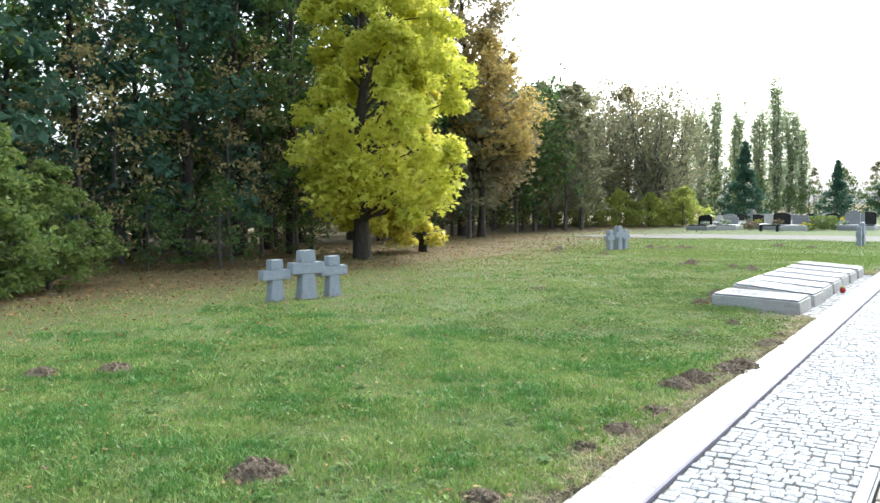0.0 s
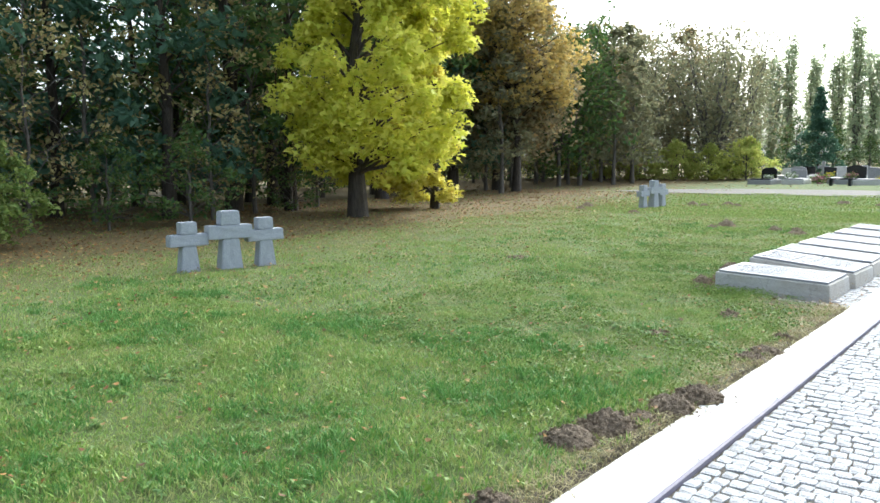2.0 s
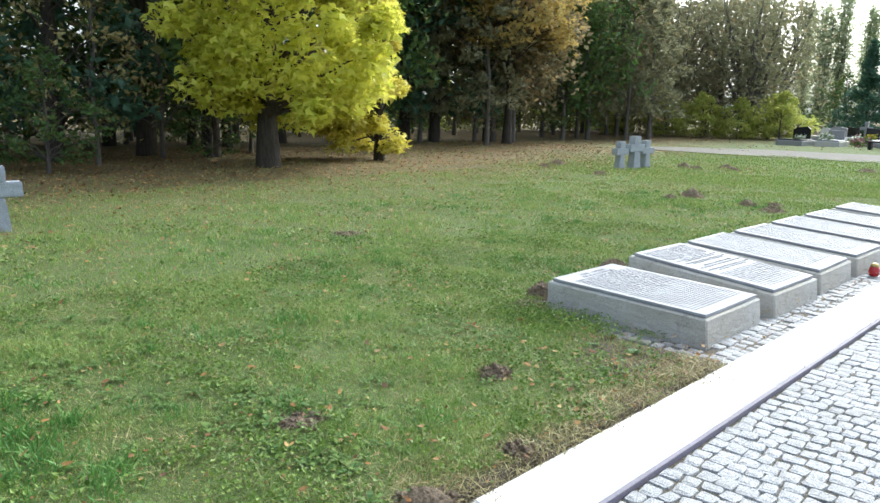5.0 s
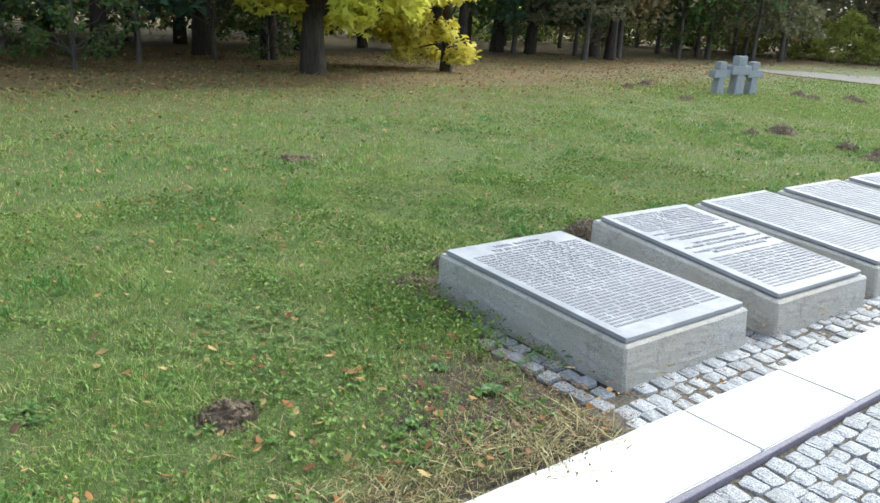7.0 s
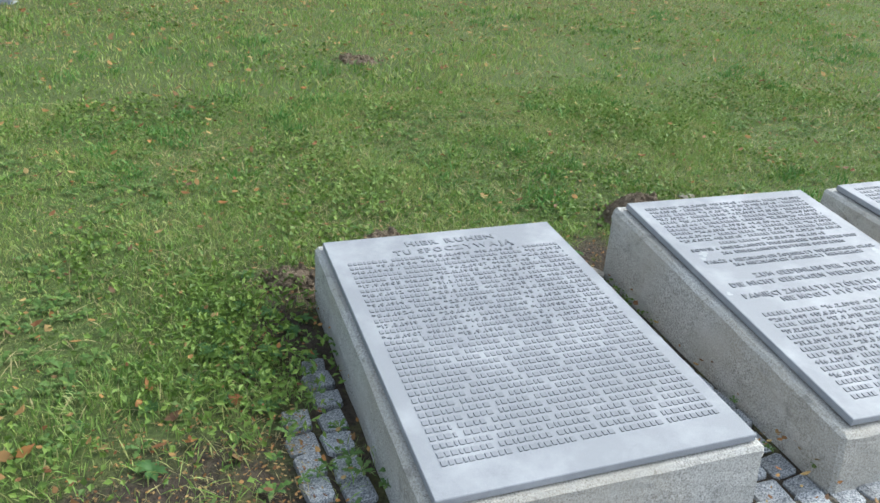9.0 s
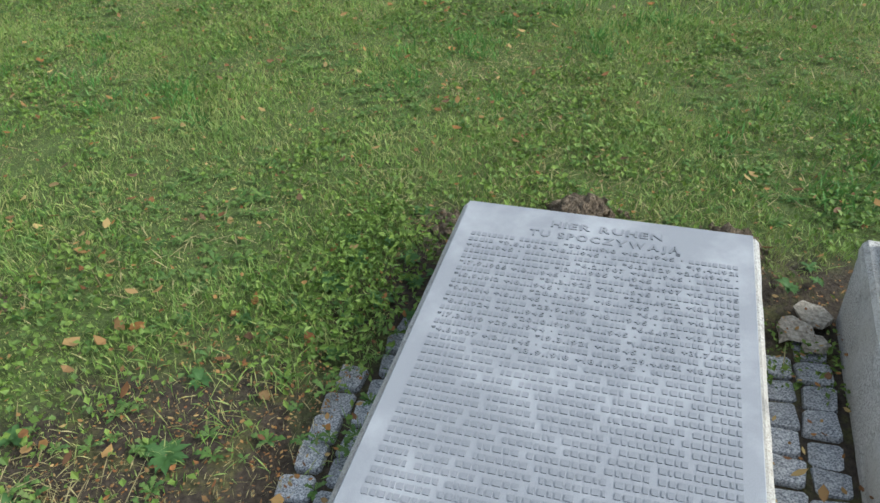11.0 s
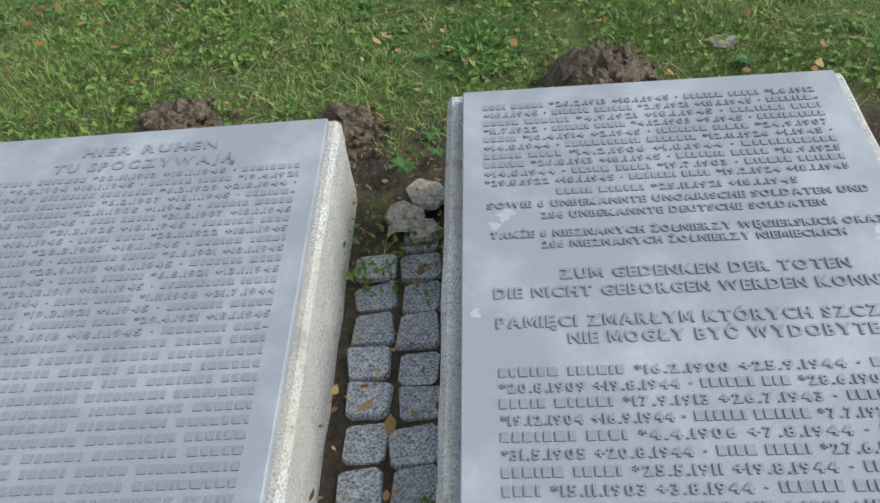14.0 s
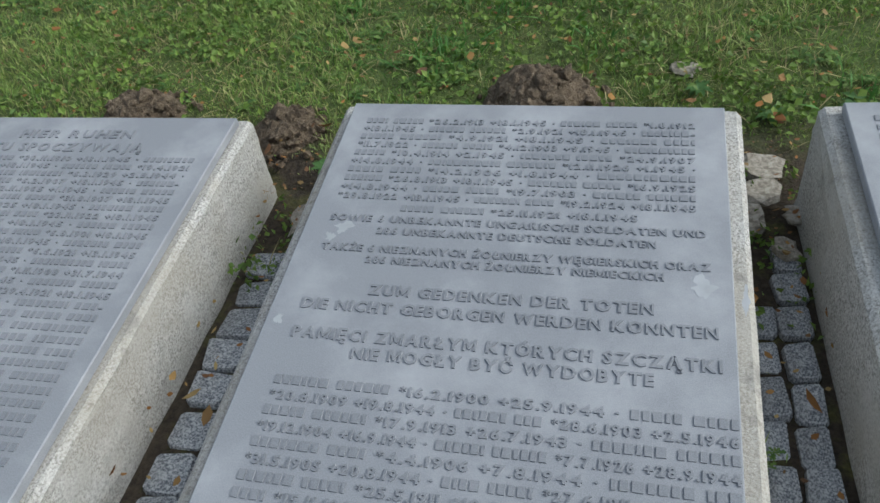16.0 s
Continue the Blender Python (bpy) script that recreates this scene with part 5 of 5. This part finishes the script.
x, y = scatter(52000, -13, -2.6, 8.0, 34.0, lambda x, y: (x < -5.6 + 2.6 * np.clip((y - 16) / 4, 0, 1)) * np.clip(0.55 + fbm(x * 0.45, y * 0.45, 23, 3), 0.15, 1) * np.clip((y - 6) / 6, 0, 1))
s4 = blades(x, y, np.full(len(x), 0.055), 0.006, 1.3)
x, y = scatter(9000, -1.3, -0.87, 0.0, 13.4, lambda x, y: np.clip(0.3 + fbm(x * 2, y * 2, 33, 3), 0, 1) * np.clip((-0.85 - x) / 0.2, 0, 1))
s5 = blades(x, y, np.full(len(x), 0.05), 0.003, 2.4)
straw = part("dry_grass", mesh_np("dry_grass", *join([s1, s2, s3, s4, s5])), M_STRAW)
tagged(straw, "flattened straw-coloured dry grass beside the kerb", "dry grass", kind="stuff")

x, y = scatter(90000, -5.6, -1.0, 9.0, 19.0, lambda x, y: grow(x, y) * np.clip(fbm(x * 1.4, y * 1.4, 15, 3) * 1.6 + 0.35, 0.12, 1))
c = np.stack([x, y, lawn_z(x, y) + rng.uniform(0.012, 0.06, len(x))], -1)
s1 = leaf_quads(c, 0.027, rng, 0.25, 0.8)
x, y = scatter(5000, -3.0, -1.75, 12.9, 13.76, lambda x, y: np.clip(1.2 - np.hypot((x + 2.45) / 0.6, (y - 13.45) / 0.36), 0, 1))
c = np.stack([x, y, lawn_z(x, y) + rng.uniform(0.005, 0.09, len(x))], -1)
s0 = leaf_quads(c, 0.03, rng, 0.4, 0.5)
x, y = scatter(3200, -2.85, -2.2, 14.82, 16.3, lambda x, y: ((y < 15.08) | (y > 16.13)) * np.clip(0.6 + fbm(x * 5, y * 5, 51, 3), 0, 1) * np.clip((-2.15 - x) / 0.3, 0, 1))
s00 = leaf_quads(np.stack([x, y, rng.uniform(-0.015, 0.03, len(x))], -1), 0.022, rng, 0.4, 0.6)
x, y = scatter(30000, -9, -1.1, 1.0, 24.0, lambda x, y: grow(x, y) * ~near_zone(x, y) * np.clip(fbm(x * 0.9, y * 0.9, 15, 3) * 1.6 + 0.1, 0, 1))
c = np.stack([x, y, lawn_z(x, y) + rng.uniform(0.015, 0.06, len(x))], -1)
s2 = leaf_quads(c, 0.045, rng, 0.25, 0.8)
clover = part("clover", mesh_np("clover", *join([s0, s00, s1, s2])), M_WEED)
tagged(clover, "small broad-leaved weeds growing through the lawn", "weeds", kind="stuff")


def rosettes(x, y, size, leaves=8):
    """Small jagged weeds: leaves of three lobed pairs spread low from one root."""
    n = len(x)
    R = np.repeat(np.arange(n), leaves)
    a = np.tile(np.arange(leaves) * 2.4, n) + rng.uniform(-0.5, 0.5, n * leaves)
    L = size[R] * rng.uniform(0.55, 1.15, n * leaves)
    rise = rng.uniform(0.3, 1.3, n * leaves)
    d, q = np.stack([np.cos(a), np.sin(a)], -1), np.stack([-np.sin(a), np.cos(a)], -1)
    base = np.stack([x[R], y[R]], -1)
    z0 = lawn_z(x, y)[R] + 0.008
    rows = []
    for t, w in ((0.0, 0.03), (0.25, 0.07), (0.45, 0.2), (0.55, 0.1), (0.75, 0.21), (0.85, 0.1), (1.0, 0.015)):
        z = z0 + L * rise * (t - 0.7 * t * t)
        for side in (-1, 1):
            p = base + d * (L * t)[:, None] + q * (side * w * L)[:, None]
            rows.append(np.concatenate([p, (z + w * L * 0.3)[:, None]], 1))
    V = np.stack(rows, 1)
    F = np.array([(2 * k, 2 * k + 1, 2 * k + 3, 2 * k + 2) for k in range(6)])
    return V.reshape(-1, 3), (np.arange(n * leaves)[:, None, None] * 14 + F).reshape(-1, 4)


x, y = scatter(5200, -5.6, -1.2, 9.5, 18.5, lambda x, y: np.clip(1 - bare(x, y) * 0.7, 0, 1) * np.clip(fbm(x * 1.3, y * 1.3, 61, 3) * 1.8 + 0.35, 0.06, 1))
s1 = rosettes(x, y, rng.uniform(0.02, 0.05, len(x)))
x, y = scatter(2600, -8.5, -1.25, 2.0, 11.0, lambda x, y: (1 - bare(x, y)) * np.clip(fbm(x * 1.1, y * 1.1, 63, 3) * 1.6 + 0.3, 0.1, 1))
s2 = rosettes(x, y, rng.uniform(0.03, 0.075, len(x)), 9)
herbs = part("lawn_herbs", mesh_np("lawn_herbs", *join([s1, s2])), M_HERB)
tagged(herbs, "small jagged-leaved weeds spread flat in the lawn", "weeds", kind="stuff")


def flat_leaves(cen, size):
    """Fallen leaves: oval, pointed, lightly curled, lying nearly flat."""
    n = len(cen)
    a = rng.uniform(0, math.tau, n)
    d = np.stack([np.cos(a), np.sin(a), rng.normal(size=n) * 0.25], -1)
    s = np.stack([-np.sin(a), np.cos(a), rng.normal(size=n) * 0.3], -1)
    L = (size * rng.uniform(0.55, 1.2, n))[:, None]
    w = L * rng.uniform(0.18, 0.32, n)[:, None]
    u = np.array([0, 0, 1.0]) * L * rng.uniform(0.02, 0.16, n)[:, None]
    V = np.stack([cen - d * L * 0.5 + u, cen - d * L * 0.15 + s * w + u * 0.6, cen + d * L * 0.2 + s * w * 0.8 + u * 0.5, cen + d * L * 0.5 + u * 1.3, cen + d * L * 0.2 - s * w * 0.8 + u * 0.2, cen - d * L * 0.15 - s * w], 1)
    return V.reshape(-1, 3), np.arange(n * 6).reshape(-1, 6)


def litter_sets():
    out = []
    x, y = scatter(8000, -5.6, -1.0, 9.0, 19.0, lambda x, y: 0.6 + 0.4 * (bare(x, y) > 0.3))
    out.append(flat_leaves(np.stack([x, y, lawn_z(x, y) + rng.uniform(0.01, 0.05, len(x))], -1), 0.022))
    for n, x0, x1, y0, y1, size, lift, keep in ((2600, -8, -1.0, 1, 24, 0.048, 0.06, lambda x, y: 0.4 + 0.6 * (fbm(x, y, 2) > -0.2)), (11000, -15, -5, 4, 32, 0.066, 0.06, lambda x, y: np.clip((-x - 5) / 8, 0.08, 1)),
                                                (24000, -24, -10, -2, 40, 0.085, 0.035, lambda x, y: np.clip((-x - 10.5) / 4, 0.05, 1)), (2600, -30, -8, 36, 60, 0.11, 0.03, lambda x, y: np.clip((-x - 8) / 8, 0, 1)), (240, -2.8, -1.1, 11.8, 13.6, 0.055, 0.03, lambda x, y: 0.3 + 0 * x), (5200, -2.9, -1.05, 12.3, 13.62, 0.013, 0.012, lambda x, y: bare(x, y)), (1500, -3.2, -2.5, 13.7, 16.9, 0.013, 0.012, lambda x, y: bare(x, y))):
        x, y = scatter(n, x0, x1, y0, y1, keep)
        c = np.stack([x, y, lawn_z(x, y) + lift * rng.uniform(0.5, 1.1, len(x))], -1)
        out.append(flat_leaves(c, size))
    return out


leaves = part("fallen_leaves", mesh_np("fallen_leaves", *join(litter_sets())), M_FALLEN)
tagged(leaves, "curled orange and brown leaves scattered on the lawn", "fallen leaves", kind="stuff")

# ---- cobbles ----
COB_N = 9


def cobble_arrays(seed, w=0.104, l=0.1):
    r = random.Random(seed)
    ring = []
    for cx, cy in ((1, 1), (-1, 1), (-1, -1), (1, -1)):
        jx, jy = r.uniform(-0.008, 0.006), r.uniform(-0.008, 0.006)
        px, py = cx * (w / 2 + jx), cy * (l / 2 + jy)
        k = r.uniform(0.006, 0.014)
        pts = [(px - cx * k, py), (px, py - cy * k)]
        ring += pts if cx * cy < 0 else pts[::-1]
    ring = sorted(ring, key=lambda p: math.atan2(p[1], p[0]))
    V = []
    for s, z in ((1.0, -0.06), (1.0, -0.011), (0.93, -0.002), (0.55, 0.001)):
        for px, py in ring:
            V.append((px * s, py * s, z + (r.uniform(-0.003, 0.003) if z > -0.05 else 0)))
    F = []
    for k in range(3):
        for q in range(8):
            F.append((k * 8 + q, k * 8 + (q + 1) % 8, k * 8 + 8 + (q + 1) % 8, k * 8 + 8 + q))
    F += [(24, 25, 26, 27), (24, 27, 28, 31), (28, 29, 30, 31)]
    return np.array(V), np.array(F)


COB = [cobble_arrays(100 + k) for k in range(COB_N)]
COB_ME = [mesh_np("cobble", v, f) for v, f in COB]


def lay(places, owner, pick, label):
    """Cobbles at (x, y, z, turn, scale x, scale y): those picked are parts, the rest one joined mesh."""
    V, F, n, made = [], [], 0, 0
    for i, (x, y, z, t, sx, sy) in enumerate(places):
        k = (i * 7 + i // 5) % COB_N
        m = pose(x, y, z, rng.uniform(-2, 2), rng.uniform(-2, 2), t) @ Matrix.Diagonal((sx, sy, 1, 1))
        if made < 300 and pick(x, y):
            part("cobble", COB_ME[k], M_COBBLE, owner, at=m)
            made += 1
        else:
            a = np.array(m)
            V.append(COB[k][0] @ a[:3, :3].T + a[:3, 3])
            F.append(COB[k][1] + n)
            n += len(COB[k][0])
    if V:
        ob = part("cobble_field", mesh_np("cobble_field", np.concatenate(V), np.concatenate(F)), M_COBBLE_MASS, owner, label)
        tagged(ob, kind="stuff")


path = thing("cobbled_path", pose(0, 0, 0), "path of uneven pale granite cobbles", "cobbled path", kind="structure")
spots = []
y, row = 1.0, 0
while y < 40:
    p = 0.104 + 0.006 * math.sin(row * 1.7)
    x = -0.57 + 0.02 * ((row * 37) % 10) / 10
    while x < 0.42:
        w = rng.uniform(0.074, 0.118)
        w = min(w, 0.458 - x)
        if w > 0.05:
            spots.append((x + w / 2, y + rng.uniform(-0.008, 0.008) + 0.018 * math.sin(x * 7 + row * 0.35) + 0.006 * math.sin(x * 17 + row), rng.uniform(-0.004, 0.004), rng.uniform(-9, 9), (w - 0.004) / 0.104, p / 0.1 * rng.uniform(0.92, 1.02)))
        x += w
    y += p
    row += 1
lay(spots, path, lambda x, y: 7.4 < y < 11.2, "pale granite cobbles of the path farther along")

verge = thing("cobbled_verge", pose(0, 0, 0), "narrow strips of granite cobbles round the slabs", "cobbled path", kind="structure")
spots = []
for y in np.arange(13.6, 22.2, 0.109):
    for j in range(3):
        if y < 13.72 and j > 1:
            continue
        spots.append((-1.036 - j * 0.099 + rng.uniform(-0.006, 0.006), y + 0.04 * j + rng.uniform(-0.006, 0.006), rng.uniform(-0.012, 0.004), rng.uniform(-6, 6), rng.uniform(0.88, 0.95), rng.uniform(0.98, 1.07)))
for i, (y0, b_, f_, t_, d_) in enumerate(SLABS[:-1]):
    a, b = y0 + SLAB_W, SLABS[i + 1][0]
    cols = 2 if b - a > 0.2 else 1
    for c_ in range(cols):
        for x in np.arange(-2.38 - 0.1 * (c_ % 2), -1.22, 0.107):
            if (c_ * 3 + i) % 4 == 1 and x < -2.3:
                continue
            spots.append((x + rng.uniform(-0.006, 0.006), a + 0.03 + (c_ + 0.5) * (b - a - 0.05) / cols + rng.uniform(-0.005, 0.005), rng.uniform(-0.02, 0.0), rng.uniform(-5, 5), rng.uniform(0.9, 1.0), min(1.15, (b - a - 0.05) / cols / 0.108)))
for c_ in range(2):
    for x in np.arange(-2.3 + 0.3 * c_, -1.22, 0.108):
        spots.append((x, 13.705 - 0.112 * c_ + rng.uniform(-0.006, 0.006), rng.uniform(-0.012, 0.006), rng.uniform(-8, 8), rng.uniform(0.85, 1.0), rng.uniform(0.85, 1.0)))
spots.sort(key=lambda s_: abs(s_[1] - 14.5))
lay(spots, verge, lambda x, y: y < 17.6, "granite cobbles along the farther slabs")
